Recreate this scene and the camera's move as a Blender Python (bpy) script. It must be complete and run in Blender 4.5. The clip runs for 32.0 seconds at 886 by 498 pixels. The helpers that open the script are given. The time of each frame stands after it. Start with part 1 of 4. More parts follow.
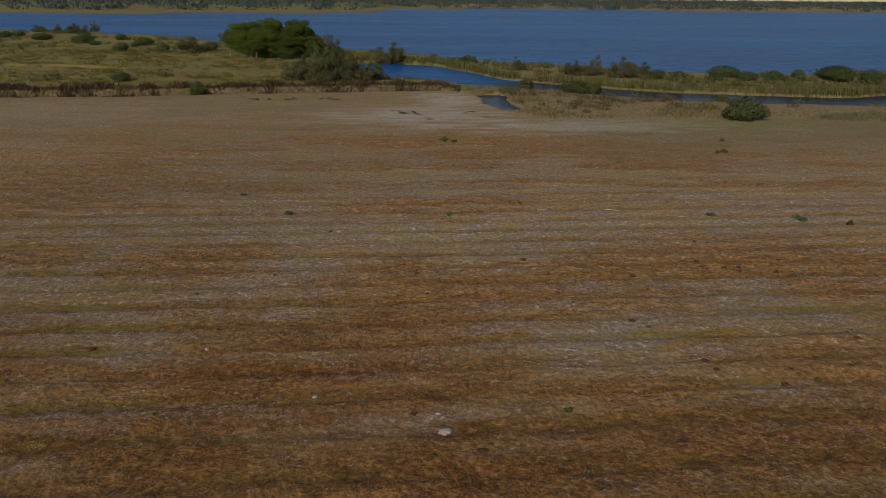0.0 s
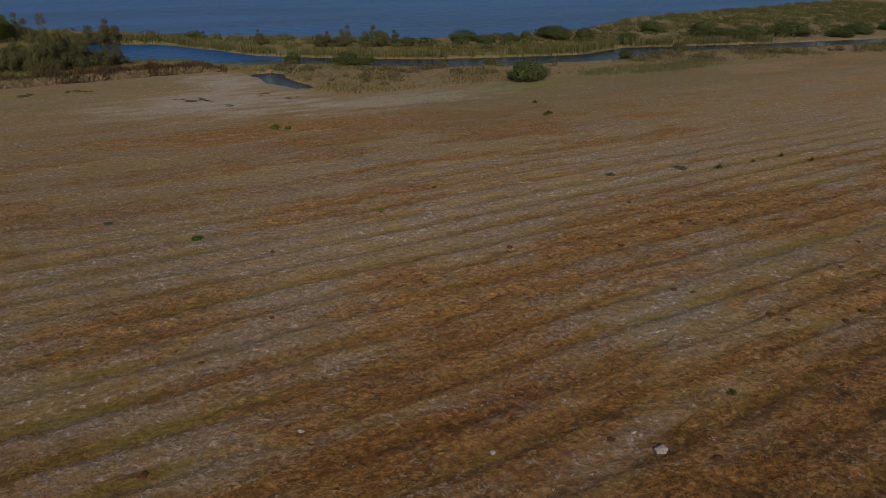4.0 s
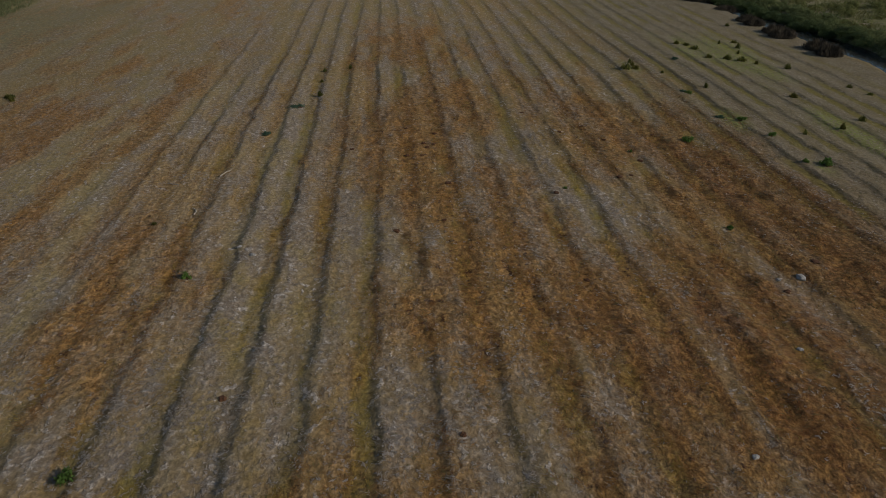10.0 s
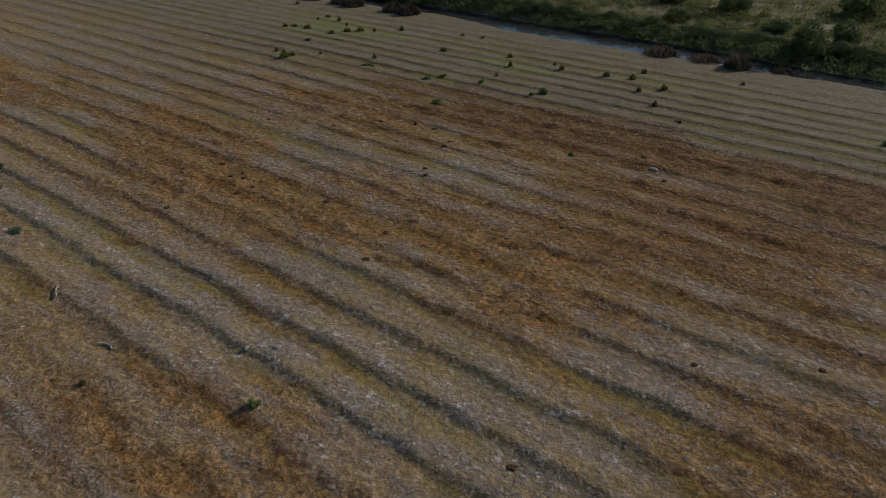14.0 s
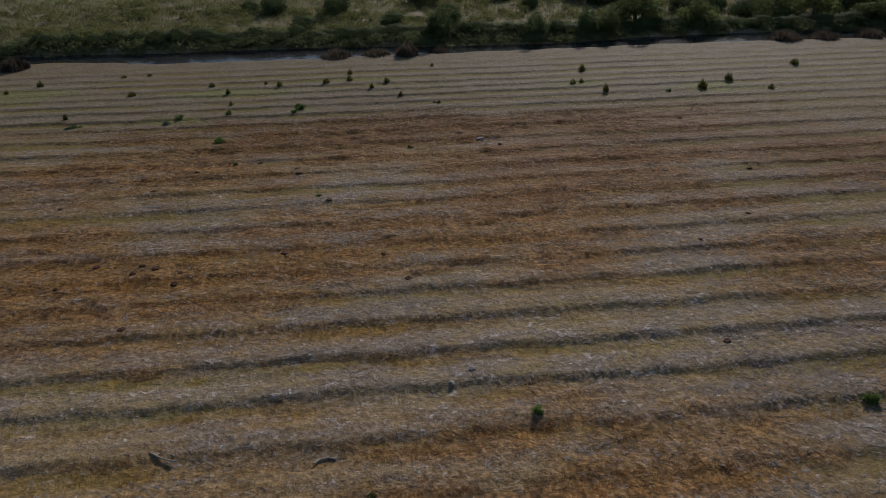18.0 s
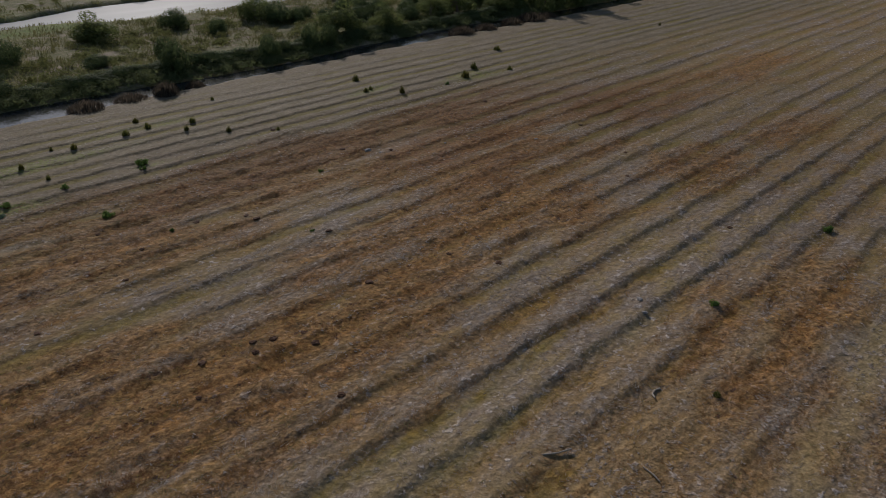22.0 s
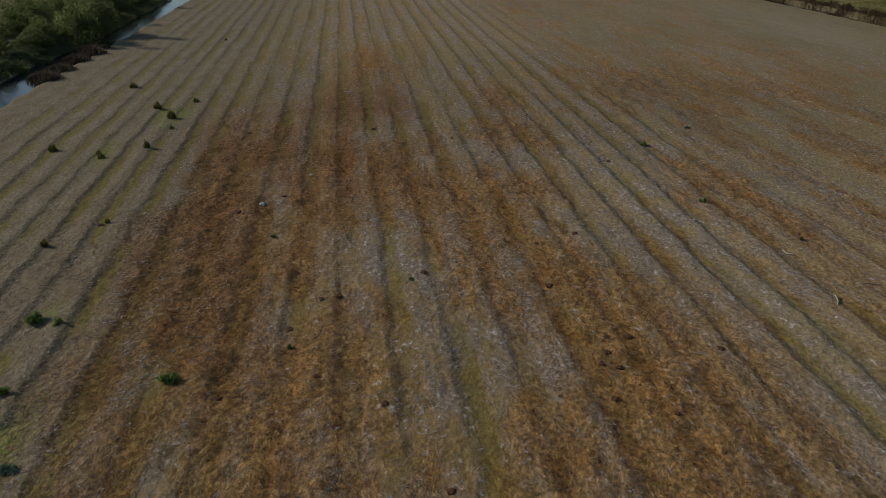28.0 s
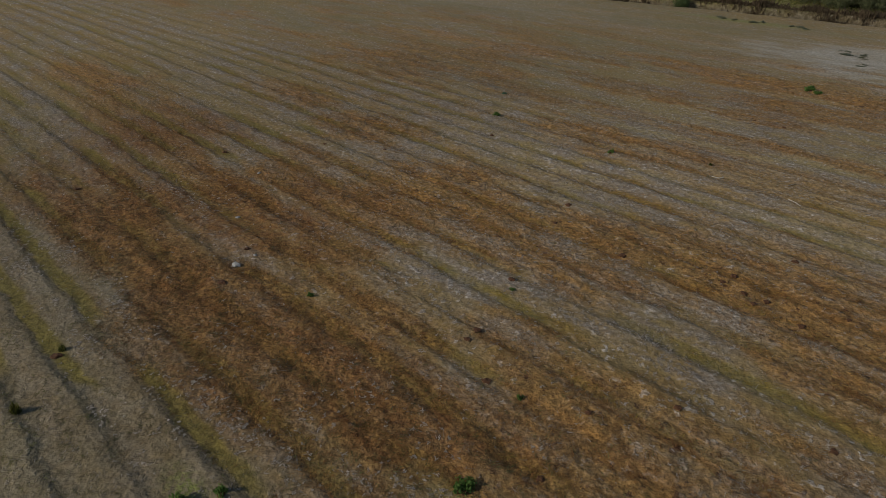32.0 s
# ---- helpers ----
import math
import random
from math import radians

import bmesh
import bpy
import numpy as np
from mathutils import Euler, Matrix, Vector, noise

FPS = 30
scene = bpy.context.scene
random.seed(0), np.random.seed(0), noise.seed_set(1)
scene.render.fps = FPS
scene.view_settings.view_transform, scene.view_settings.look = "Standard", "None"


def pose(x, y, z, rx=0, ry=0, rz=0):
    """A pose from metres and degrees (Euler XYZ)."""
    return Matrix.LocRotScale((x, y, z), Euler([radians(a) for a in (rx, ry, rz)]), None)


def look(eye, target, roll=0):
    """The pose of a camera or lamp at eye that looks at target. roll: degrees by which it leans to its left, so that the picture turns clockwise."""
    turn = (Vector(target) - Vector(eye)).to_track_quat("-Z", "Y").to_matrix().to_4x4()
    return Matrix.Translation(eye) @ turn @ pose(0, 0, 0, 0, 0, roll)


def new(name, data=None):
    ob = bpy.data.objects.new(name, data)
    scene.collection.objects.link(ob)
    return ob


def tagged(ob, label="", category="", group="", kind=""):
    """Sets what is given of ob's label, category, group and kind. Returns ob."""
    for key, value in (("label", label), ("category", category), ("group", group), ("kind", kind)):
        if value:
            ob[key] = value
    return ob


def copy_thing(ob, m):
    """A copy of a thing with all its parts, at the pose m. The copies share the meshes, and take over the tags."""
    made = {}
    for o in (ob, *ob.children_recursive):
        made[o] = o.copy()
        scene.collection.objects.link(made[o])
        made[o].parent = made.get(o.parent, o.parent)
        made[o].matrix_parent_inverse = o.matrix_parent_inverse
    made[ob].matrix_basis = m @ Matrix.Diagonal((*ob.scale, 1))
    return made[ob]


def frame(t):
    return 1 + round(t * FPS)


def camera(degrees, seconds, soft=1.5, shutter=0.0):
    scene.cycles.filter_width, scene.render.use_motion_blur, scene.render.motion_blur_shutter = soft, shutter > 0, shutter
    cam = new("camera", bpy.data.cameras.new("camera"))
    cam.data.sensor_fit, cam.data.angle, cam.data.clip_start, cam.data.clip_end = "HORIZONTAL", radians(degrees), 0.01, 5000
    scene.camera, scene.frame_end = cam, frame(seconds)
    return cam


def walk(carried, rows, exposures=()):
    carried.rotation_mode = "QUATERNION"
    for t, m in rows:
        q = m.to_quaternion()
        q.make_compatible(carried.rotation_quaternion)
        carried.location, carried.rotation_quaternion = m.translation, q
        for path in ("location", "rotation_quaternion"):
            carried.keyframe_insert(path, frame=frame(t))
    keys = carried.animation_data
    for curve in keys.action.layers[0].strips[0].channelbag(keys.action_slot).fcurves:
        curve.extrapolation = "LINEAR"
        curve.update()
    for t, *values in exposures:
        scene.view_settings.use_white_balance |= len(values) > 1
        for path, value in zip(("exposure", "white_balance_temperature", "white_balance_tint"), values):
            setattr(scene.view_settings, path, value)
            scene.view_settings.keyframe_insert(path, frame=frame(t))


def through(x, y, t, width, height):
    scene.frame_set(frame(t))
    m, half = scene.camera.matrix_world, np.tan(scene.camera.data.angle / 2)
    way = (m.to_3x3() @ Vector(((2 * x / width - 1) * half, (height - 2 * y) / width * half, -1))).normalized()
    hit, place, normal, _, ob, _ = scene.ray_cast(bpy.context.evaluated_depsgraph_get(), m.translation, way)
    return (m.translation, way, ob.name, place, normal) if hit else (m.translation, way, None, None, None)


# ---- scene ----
cam = camera(64.2, 32.0, soft=0.8)
METRES, EYE, TILT, LEAN, TURN = 188.9, 15.95, 0.0, 0.0, -4.5
ROWS = [
    (0.0, 0.0, 0.0, 0.0, 0.18, -19.74, -0.51),
    (0.5, -0.0104, 0.0026, -0.0, -2.41, -19.94, -0.49),
    (1.0, -0.021, 0.0059, 0.0, -5.18, -20.14, -0.46),
    (1.5, -0.0317, 0.01, 0.0001, -8.15, -20.33, -0.42),
    (2.0, -0.0424, 0.0149, 0.0002, -11.3, -20.54, -0.4),
    (2.5, -0.0531, 0.0205, 0.0003, -14.66, -20.85, -0.35),
    (3.0, -0.0638, 0.0271, 0.0003, -18.15, -21.18, -0.29),
    (3.5, -0.0742, 0.0346, 0.0004, -21.77, -21.55, -0.25),
    (5.5, -0.1116, 0.0756, 0.0005, -38.45, -23.3, 0.06),
    (6.0, -0.1197, 0.088, 0.0006, -43.03, -23.82, 0.12),
    (6.5, -0.1269, 0.1014, 0.0008, -47.96, -24.42, 0.2),
    (7.0, -0.1334, 0.1157, 0.0011, -53.39, -25.02, 0.25),
    (7.5, -0.1385, 0.1307, 0.0015, -59.15, -25.67, 0.42),
    (8.0, -0.143, 0.1465, 0.0021, -65.22, -26.28, 0.49),
    (8.5, -0.1461, 0.1626, 0.0027, -71.39, -26.79, 0.5),
    (9.0, -0.1478, 0.1789, 0.0036, -77.55, -27.33, 0.49),
    (9.5, -0.1491, 0.1953, 0.0041, -83.73, -27.85, 0.43),
    (10.0, -0.1487, 0.2116, 0.0046, -90.01, -28.3, 0.5),
    (10.5, -0.1462, 0.2275, 0.0052, -96.16, -28.61, 0.47),
    (11.0, -0.1422, 0.2431, 0.0056, -102.18, -28.85, 0.4),
    (11.5, -0.1372, 0.2581, 0.006, -107.99, -29.12, 0.42),
    (12.0, -0.1305, 0.2731, 0.006, -113.89, -29.32, 0.34),
    (12.5, -0.1225, 0.2868, 0.0068, -119.81, -29.57, 0.47),
    (13.0, -0.1134, 0.3, 0.007, -125.43, -29.64, 0.43),
    (13.5, -0.1036, 0.3127, 0.0072, -131.22, -29.78, 0.43),
    (14.0, -0.093, 0.3252, 0.0077, -137.18, -29.91, 0.44),
    (14.5, -0.0808, 0.337, 0.008, -143.36, -29.99, 0.44),
    (16.5, -0.0249, 0.3689, 0.0081, -166.33, -29.48, 0.54),
    (17.0, -0.0093, 0.3736, 0.0082, -171.63, -29.27, 0.54),
    (17.5, 0.0067, 0.3769, 0.0084, -176.85, -29.12, 0.52),
    (18.0, 0.0234, 0.3787, 0.0087, -182.07, -28.94, 0.5),
    (18.5, 0.0399, 0.3793, 0.009, -187.15, -28.77, 0.47),
    (19.0, 0.0561, 0.3788, 0.0091, -192.03, -28.6, 0.43),
    (19.5, 0.0723, 0.3769, 0.0091, -196.75, -28.42, 0.41),
    (20.0, 0.0887, 0.3735, 0.0093, -201.52, -28.25, 0.38),
    (20.5, 0.105, 0.3685, 0.0093, -206.36, -28.06, 0.3),
    (21.0, 0.1211, 0.3624, 0.0096, -211.16, -27.9, 0.22),
    (21.5, 0.1366, 0.355, 0.0098, -215.89, -27.71, 0.14),
    (22.0, 0.151, 0.3463, 0.0098, -220.5, -27.51, 0.08),
    (22.5, 0.1646, 0.3361, 0.0099, -225.03, -27.31, -0.0),
    (23.0, 0.1772, 0.3246, 0.0097, -229.52, -27.13, -0.06),
    (23.5, 0.1888, 0.3121, 0.0098, -234.02, -26.97, -0.12),
    (24.0, 0.1992, 0.2985, 0.0098, -238.48, -26.83, -0.18),
    (24.5, 0.2078, 0.284, 0.0098, -242.89, -26.69, -0.23),
    (26.5, 0.226, 0.221, 0.0077, -260.08, -26.15, -0.69),
    (27.0, 0.2273, 0.2047, 0.0073, -264.31, -26.07, -0.77),
    (27.5, 0.2271, 0.1885, 0.0072, -268.63, -25.98, -0.78),
    (28.0, 0.2254, 0.1724, 0.0071, -273.01, -25.92, -0.79),
    (28.5, 0.2223, 0.1567, 0.0072, -277.33, -25.92, -0.76),
    (29.0, 0.218, 0.1414, 0.007, -281.64, -25.93, -0.72),
    (29.5, 0.2122, 0.1266, 0.0069, -285.96, -26.04, -0.69),
    (30.0, 0.205, 0.1124, 0.0068, -290.28, -26.17, -0.65),
    (30.5, 0.1967, 0.0989, 0.0064, -294.7, -26.3, -0.6),
    (31.0, 0.1874, 0.0862, 0.006, -299.21, -26.47, -0.54),
    (31.5, 0.177, 0.0745, 0.0057, -303.77, -26.67, -0.42),
    (32.0, 0.1666, 0.0647, 0.0052, -308.0, -26.86, -0.35),
]
EXPOSURE = [(0.0, 0.08, 7050, 13), (3.5, 0.0, 7200, 15), (6.5, -0.06, 6600, 8), (9.0, -0.08, 6450, 6), (13.0, 0.0, 6100, 8), (17.0, -0.02, 6050, 14), (20.0, -0.06, 6100, 14), (22.0, -0.10, 6150, 14), (24.5, 0.0, 6150, 12), (28.0, 0.03, 6250, 6), (32.0, 0.06, 6250, 4)]
walk(cam, [(t, pose(0, 0, EYE, TILT, LEAN, TURN) @ pose(METRES * x, METRES * y, METRES * z, 90 + pitch, roll, yaw)) for t, x, y, z, yaw, pitch, roll in ROWS], EXPOSURE)

# ---- sky and sun ----
SUN_AZ, SUN_EL = math.atan2(-0.400, -0.916), radians(26.5)      # from +y towards +x
world = bpy.data.worlds.new("world")
scene.world = world
world.use_nodes = True
wn = world.node_tree
sky = wn.nodes.new("ShaderNodeTexSky")
sky.sky_type, sky.sun_disc = "NISHITA", False
sky.sun_elevation, sky.sun_rotation = SUN_EL, SUN_AZ
sky.air_density, sky.dust_density, sky.ozone_density = 1.0, 0.6, 1.5
wn.nodes["Background"].inputs[1].default_value = 0.07
wn.links.new(sky.outputs[0], wn.nodes["Background"].inputs[0])
sun = new("sun", bpy.data.lights.new("sun", "SUN"))
sun.data.energy, sun.data.angle, sun.data.color = 2.9, radians(0.6), (1.0, 0.93, 0.82)
to_sun = Vector((math.sin(SUN_AZ) * math.cos(SUN_EL), math.cos(SUN_AZ) * math.cos(SUN_EL), math.sin(SUN_EL)))
sun.matrix_world = look(to_sun * 300, (0, 0, 0))


# ---- noise on arrays ----
def hash2(i, j, seed):
    n = (i.astype(np.int64) * 374761393 + j.astype(np.int64) * 668265263 + seed * 974711) & 0xFFFFFFFF
    n = ((n ^ (n >> 13)) * 1274126177) & 0xFFFFFFFF
    return ((n ^ (n >> 16)) & 0xFFFF) / 65535.0


def vnoise(x, y, seed=0):
    i, j = np.floor(x), np.floor(y)
    u, v = x - i, y - j
    u, v = u * u * (3 - 2 * u), v * v * (3 - 2 * v)
    a = hash2(i, j, seed) * (1 - u) + hash2(i + 1, j, seed) * u
    b = hash2(i, j + 1, seed) * (1 - u) + hash2(i + 1, j + 1, seed) * u
    return a * (1 - v) + b * v


def fbm(x, y, seed=0, octaves=4):
    total, amp, norm = 0.0, 1.0, 0.0
    for k in range(octaves):
        total = total + amp * vnoise(x * 2 ** k + 17.3 * k, y * 2 ** k - 9.1 * k, seed + k)
        norm, amp = norm + amp, amp * 0.55
    return total / norm


def step(a, b, x):
    s = np.clip((x - a) / (b - a), 0, 1)
    return s * s * (3 - 2 * s)


def line_dist(x, y, pts):
    """Distance to a broken line, and its width there."""
    best, wide = np.full(np.shape(x), 1e9), np.zeros(np.shape(x))
    for (x0, y0, w0), (x1, y1, w1) in zip(pts[:-1], pts[1:]):
        dx, dy = x1 - x0, y1 - y0
        s = np.clip(((x - x0) * dx + (y - y0) * dy) / (dx * dx + dy * dy), 0, 1)
        d = np.hypot(x - x0 - s * dx, y - y0 - s * dy)
        near = d < best
        best, wide = np.where(near, d, best), np.where(near, w0 + s * (w1 - w0), wide)
    return best, wide


def along(x, pts):
    xs, ys = zip(*pts)
    return np.interp(x, xs, ys)


# ---- plan ----
FEET = [-2.2, -0.1, 2.1, 4.2, 6.2, 8.3, 10.1, 12.0, 14.0, 16.2, 18.3, 20.7, 23.4, 26.0, 28.4, 30.8, 33.2, 35.75, 38.5, 40.9, 43.2, 45.75, 48.1, 50.35, 52.9, 55.4, 57.8, 60.1, 62.5, 65.0, 67.4, 69.9, 72.3, 74.8, 77.2, 79.7, 82.1]   # where each furrow's dark side ends
NORTH_EDGE = [(-900, 112), (-62, 119.5), (-44, 120), (-27, 123), (-8, 125.5), (9, 127.5), (14, 123), (17.5, 103), (22, 96.5), (48, 96), (72, 98), (120, 93), (170, 84), (900, 10)]
LAKE_SHORE = [(-2500, 900), (-400, 420), (-173, 345), (-88, 300), (-56, 258), (-15, 232), (12, 203), (31, 186), (50, 174), (66, 162), (95, 160), (119, 166), (164, 192), (238, 210), (300, 226), (600, 300), (2500, 700)]
FAR_SHORE = [(-4500, 420), (-297, 598), (-180, 634), (-20, 690), (-6, 780), (11, 915), (228, 940), (620, 890), (4500, 700)]
CANAL_NORTH = [(-4, 171, 12), (-1, 168, 14), (9, 154, 11), (18, 142, 6.5), (32, 132.5, 4.2), (40, 126, 5), (50, 120, 5.2), (64, 116.5, 5), (80, 113.5, 4.5), (96, 119, 4), (130, 110, 4), (220, 96, 4), (500, 60, 4)]
INLET = [(17.6, 121, 1.9), (17.4, 113, 1.7), (18.6, 106, 0.8)]
MEADOW_POOL = [(-140, 176, 1.6), (-88, 171, 2.2), (-73, 168.5, 2.4), (-55, 161, 0.9)]
DITCH = [(-400, 116, 0.7), (-62, 120.4, 0.7), (-44, 121, 0.7), (-27, 124, 0.6), (-8, 126.3, 0.5), (9, 128.3, 0.4)]
CANAL_SOUTH = [(-600, -9, 2.2), (-105, -2.9, 1.6), (-60, -3.5, 1.4), (-42, -4.8, 1.8), (-31, -4.9, 1.8), (-21, -4.7, 1.5), (-13, -4.0, 0.9), (-4, -3.9, 1.0), (7, -4.4, 1.6), (17, -4.6, 2.2), (30, -4.6, 1.9), (40, -6.0, 1.3), (60, -5.0, 1.7), (78, -5.4, 1.9), (160, 2, 1.8)]
POND_SOUTH = [(40, -66, 4), (16, -55, 3.2), (3, -52, 2.6), (-8, -52, 8), (-28, -52, 9.5), (-50, -50, 6), (-110, -60, 12)]
POND_EAST = [(90, -56, 5), (46, -44.3, 2.4), (30, -43.3, 1.7), (19, -41, 0.9)]
WATER_Z = -0.25


def blobs(x, y, ovals):
    """1 inside any of the ovals (x, y, half length, half width), with soft, ragged edges."""
    q = np.full(np.shape(x), 9.0)
    for cx, cy, rx, ry in ovals:
        q = np.minimum(q, ((x - cx) / rx) ** 2 + ((y - cy) / ry) ** 2)
    near = q < 4
    out = np.zeros(np.shape(x))
    xn, yn = x[near], y[near]
    out[near] = step(1.6, 0.1, np.sqrt(q[near]) + 1.9 * (fbm(xn / 4, yn / 1.3, 71, 5) - 0.5))
    return out


def rust_map(x, y):
    return blobs(x, y, RUST)


RUST = [(4, 20.5, 22, 3.6), (10, 24, 10, 4.5), (23, 25, 8, 5), (12, 40, 9, 2), (23, 41, 8, 4.5), (7, 37, 9, 3.6), (0, 41, 4, 3), (2, 54.5, 7, 2.8), (-13, 43, 5, 3),
        (-45, 32, 8, 4), (-31, 62, 9, 9), (-30, 74, 14, 3), (9, 82, 20, 5), (-8, 31, 5, 4), (1, 34, 6, 2.5), (30, 38, 9, 3.5), (55, 40, 12, 6), (-10, 22, 7, 2.5), (6, 17, 6, 1.6), (-24, 44, 6, 2.5)]
DEEP = [(4, 21, 13, 4.5), (-3, 27, 8, 6), (-12, 21, 14, 7), (10, 17, 15, 5), (14, 22, 7, 4), (-22, 28, 8, 7)]
FRESH = [(47, 8, 7, 4), (40, 8, 5, 3), (22, 9, 5, 1.3), (12, 6.5, 4, 1), (41, 18.8, 2, 1), (17, 9.5, 3, 0.8), (-20, 13.5, 3, 1.5), (-9, 10.5, 2.5, 1), (15, 15, 1.5, 0.7), (25, 16.5, 2.5, 0.8), (-18, 116, 12, 1.2), (40, 91.5, 22, 3.2), (17, 92, 8, 3), (80, 98, 16, 4)]
MARSH = [(15, -52, 22, 9), (42, -53, 22, 8), (4, -43, 14, 4), (34, -39, 16, 2), (-62, -44, 14, 4)]
PALE = [(-62, 3, 7, 4.5), (2, 52, 15, 6), (10, 48, 13, 3.2), (26, 50, 10, 2.5), (17, 34, 7, 1.8), (12, 28, 5, 1.2), (-20, 42, 8, 3), (-5, 50, 8, 2.6), (-8, 36, 6, 3), (-60, 90, 22, 10), (-20, 59, 14, 3), (30, 55, 9, 2), (38, 86, 18, 3)]


def north_of(x, y):
    return y - along(x, NORTH_EDGE)


def in_field(x, y):
    return step(1.0, -1.0, north_of(x, y)) * step(-4.2, -2.6, y)


def furrow_row(x, y):
    shift = 0.45 * (fbm(x / 13, y / 9, 5, 2) - 0.5) + 0.42 * (fbm(x / 1.9, y / 1.6, 6, 3) - 0.5) + 0.26 * (fbm(x / 0.6, y / 0.6, 7, 2) - 0.5)
    return np.interp(y + shift, FEET, np.arange(len(FEET)))


def furrow_phase(x, y):
    return np.mod(furrow_row(x, y), 1.0)


def furrow_power(x, y, red):
    """How deep each furrow is along its length; some have worn away."""
    k = np.floor(furrow_row(x, y) + 0.35)
    own = vnoise(x / 19 + k * 3.7, k * 1.618, 8) * 0.65 + vnoise(x / 6 + k * 9.1, k * 2.3, 9) * 0.45
    own = np.where(y < 41.5, 0.40 + 0.5 * own, own)
    own = np.where((y > 41.5) & (y < 54), 0.58 + 0.4 * own, own)
    ends = 0.7 + 0.3 * step(-32, -10, x) * step(62, 36, x)
    return (0.08 + 1.0 * step(0.25, 0.85, own)) * ends * (0.1 + 0.9 * step(64, 53, y)) * step(-1.5, 3, y) * (1 - 0.5 * red)


def field_lines(x, y):
    """Grassy groove and plateau of the old furrows, each 0 to 1."""
    p = furrow_phase(x, y)
    groove = np.maximum(step(0.34, 0.20, p), step(0.94, 0.99, p))
    return groove, step(0.24, 0.40, p) * step(0.90, 0.78, p)


def furrow_profile(p):
    """Height over one furrow, -1 to 1: flat foot, gentle rise, rounded crest and a steeper drop to the north."""
    return -1 + 2 * step(0.14, 0.70, p) - 2 * step(0.80, 1.0, p) + 0.25 * step(0.68, 0.80, p) * step(0.90, 0.80, p)


def land(x, y):
    red = rust_map(x, y)
    p, f = furrow_phase(x, y), furrow_power(x, y, red)
    field = in_field(x, y)
    z = field * f * (0.042 + 0.014 * step(10, 13, y) + 0.006 * step(41, 42.5, y)) * furrow_profile(p)
    z = z + field * ((0.04 + 0.05 * step(12, 20, y)) * (fbm(x / 0.8, y / 0.55, 3, 3) - 0.5) + 0.24 * red * (fbm(x / 0.9, y / 0.75, 4, 2) - 0.45))
    z = z + 0.16 * (fbm(x / 30, y / 30, 9, 2) - 0.5)
    # grass bank behind the ditch, and the meadow
    n = north_of(x, y)
    west = step(15, 9, x)
    z = z + west * step(0.6, 1.5, n) * (0.85 - 0.45 * step(4, 22, n)) + (1 - west) * step(0, 3, n) * 0.10
    z = z + step(1, 8, n) * (0.5 * west + 0.25 * (1 - west)) * (fbm(x / 6, y / 6, 12) - 0.5)
    z = z + step(-6, -9, y) * (0.35 + 0.8 * (fbm(x / 7, y / 6, 13) - 0.4))
    for pts, depth, bank in ((CANAL_NORTH, 1.3, 1.6), (INLET, 0.9, 1.0), (MEADOW_POOL, 1.0, 0.8), (DITCH, 0.9, 0.5), (CANAL_SOUTH, 0.75, 0.7), (POND_SOUTH, 1.2, 2.5), (POND_EAST, 1.0, 1.0)):
        d, w = line_dist(x, y, pts)
        d = d + 1.2 * min(1.0, bank) * (fbm(x / 2.5, y / 2.5, 21, 3) - 0.5)
        wet = step(w + bank, w - 0.4, d)
        bars = 0.55 * step(0.58, 0.70, fbm(x / 3.0, y / 0.8, 22, 3)) if pts is CANAL_SOUTH else 0.0
        z = z * (1 - wet) - (depth - bars) * wet
    # the lagoon
    shore = along(x, LAKE_SHORE) + 6 * (fbm(x / 15, y / 15, 31) - 0.5)
    far = along(x, FAR_SHORE) + 8 * (fbm(x / 25, y / 25, 32) - 0.5)
    lake = step(-3, 3, y - shore) * step(4, -4, y - far)
    z = z * (1 - lake) - 2.0 * lake
    return z


# ---- materials ----
def material(name, rough=0.9):
    m = bpy.data.materials.new(name)
    m.use_nodes = True
    nt = m.node_tree
    b = nt.nodes["Principled BSDF"]
    b.inputs["Roughness"].default_value = rough
    b.inputs["Specular IOR Level"].default_value = 0.25
    return m, nt, b


def mixed(nt, fac, a, b, blend="MIX"):
    n = nt.nodes.new("ShaderNodeMix")
    n.data_type, n.blend_type = "RGBA", blend
    for socket, v in ((n.inputs["Factor"], fac), (n.inputs[6], a), (n.inputs[7], b)):
        if hasattr(v, "is_output"):
            nt.links.new(v, socket)
        elif isinstance(v, tuple):
            socket.default_value = (*v, 1)
        else:
            socket.default_value = v
    return n.outputs[2]


def ramp(nt, v, lo, hi, a=0.0, b=1.0):
    n = nt.nodes.new("ShaderNodeMapRange")
    n.interpolation_type = "SMOOTHSTEP"
    nt.links.new(v, n.inputs[0])
    for k, q in zip((1, 2, 3, 4), (lo, hi, a, b)):
        n.inputs[k].default_value = q
    return n.outputs[0]


def grain(nt, scale, detail=4.0, rough=0.6, stretch=(1, 1, 1)):
    co = nt.nodes.new("ShaderNodeNewGeometry")
    mp = nt.nodes.new("ShaderNodeMapping")
    mp.inputs["Scale"].default_value = stretch
    n = nt.nodes.new("ShaderNodeTexNoise")
    n.inputs["Scale"].default_value, n.inputs["Detail"].default_value, n.inputs["Roughness"].default_value = scale, detail, rough
    nt.links.new(co.outputs["Position"], mp.inputs["Vector"])
    nt.links.new(mp.outputs[0], n.inputs["Vector"])
    return n.outputs[0]


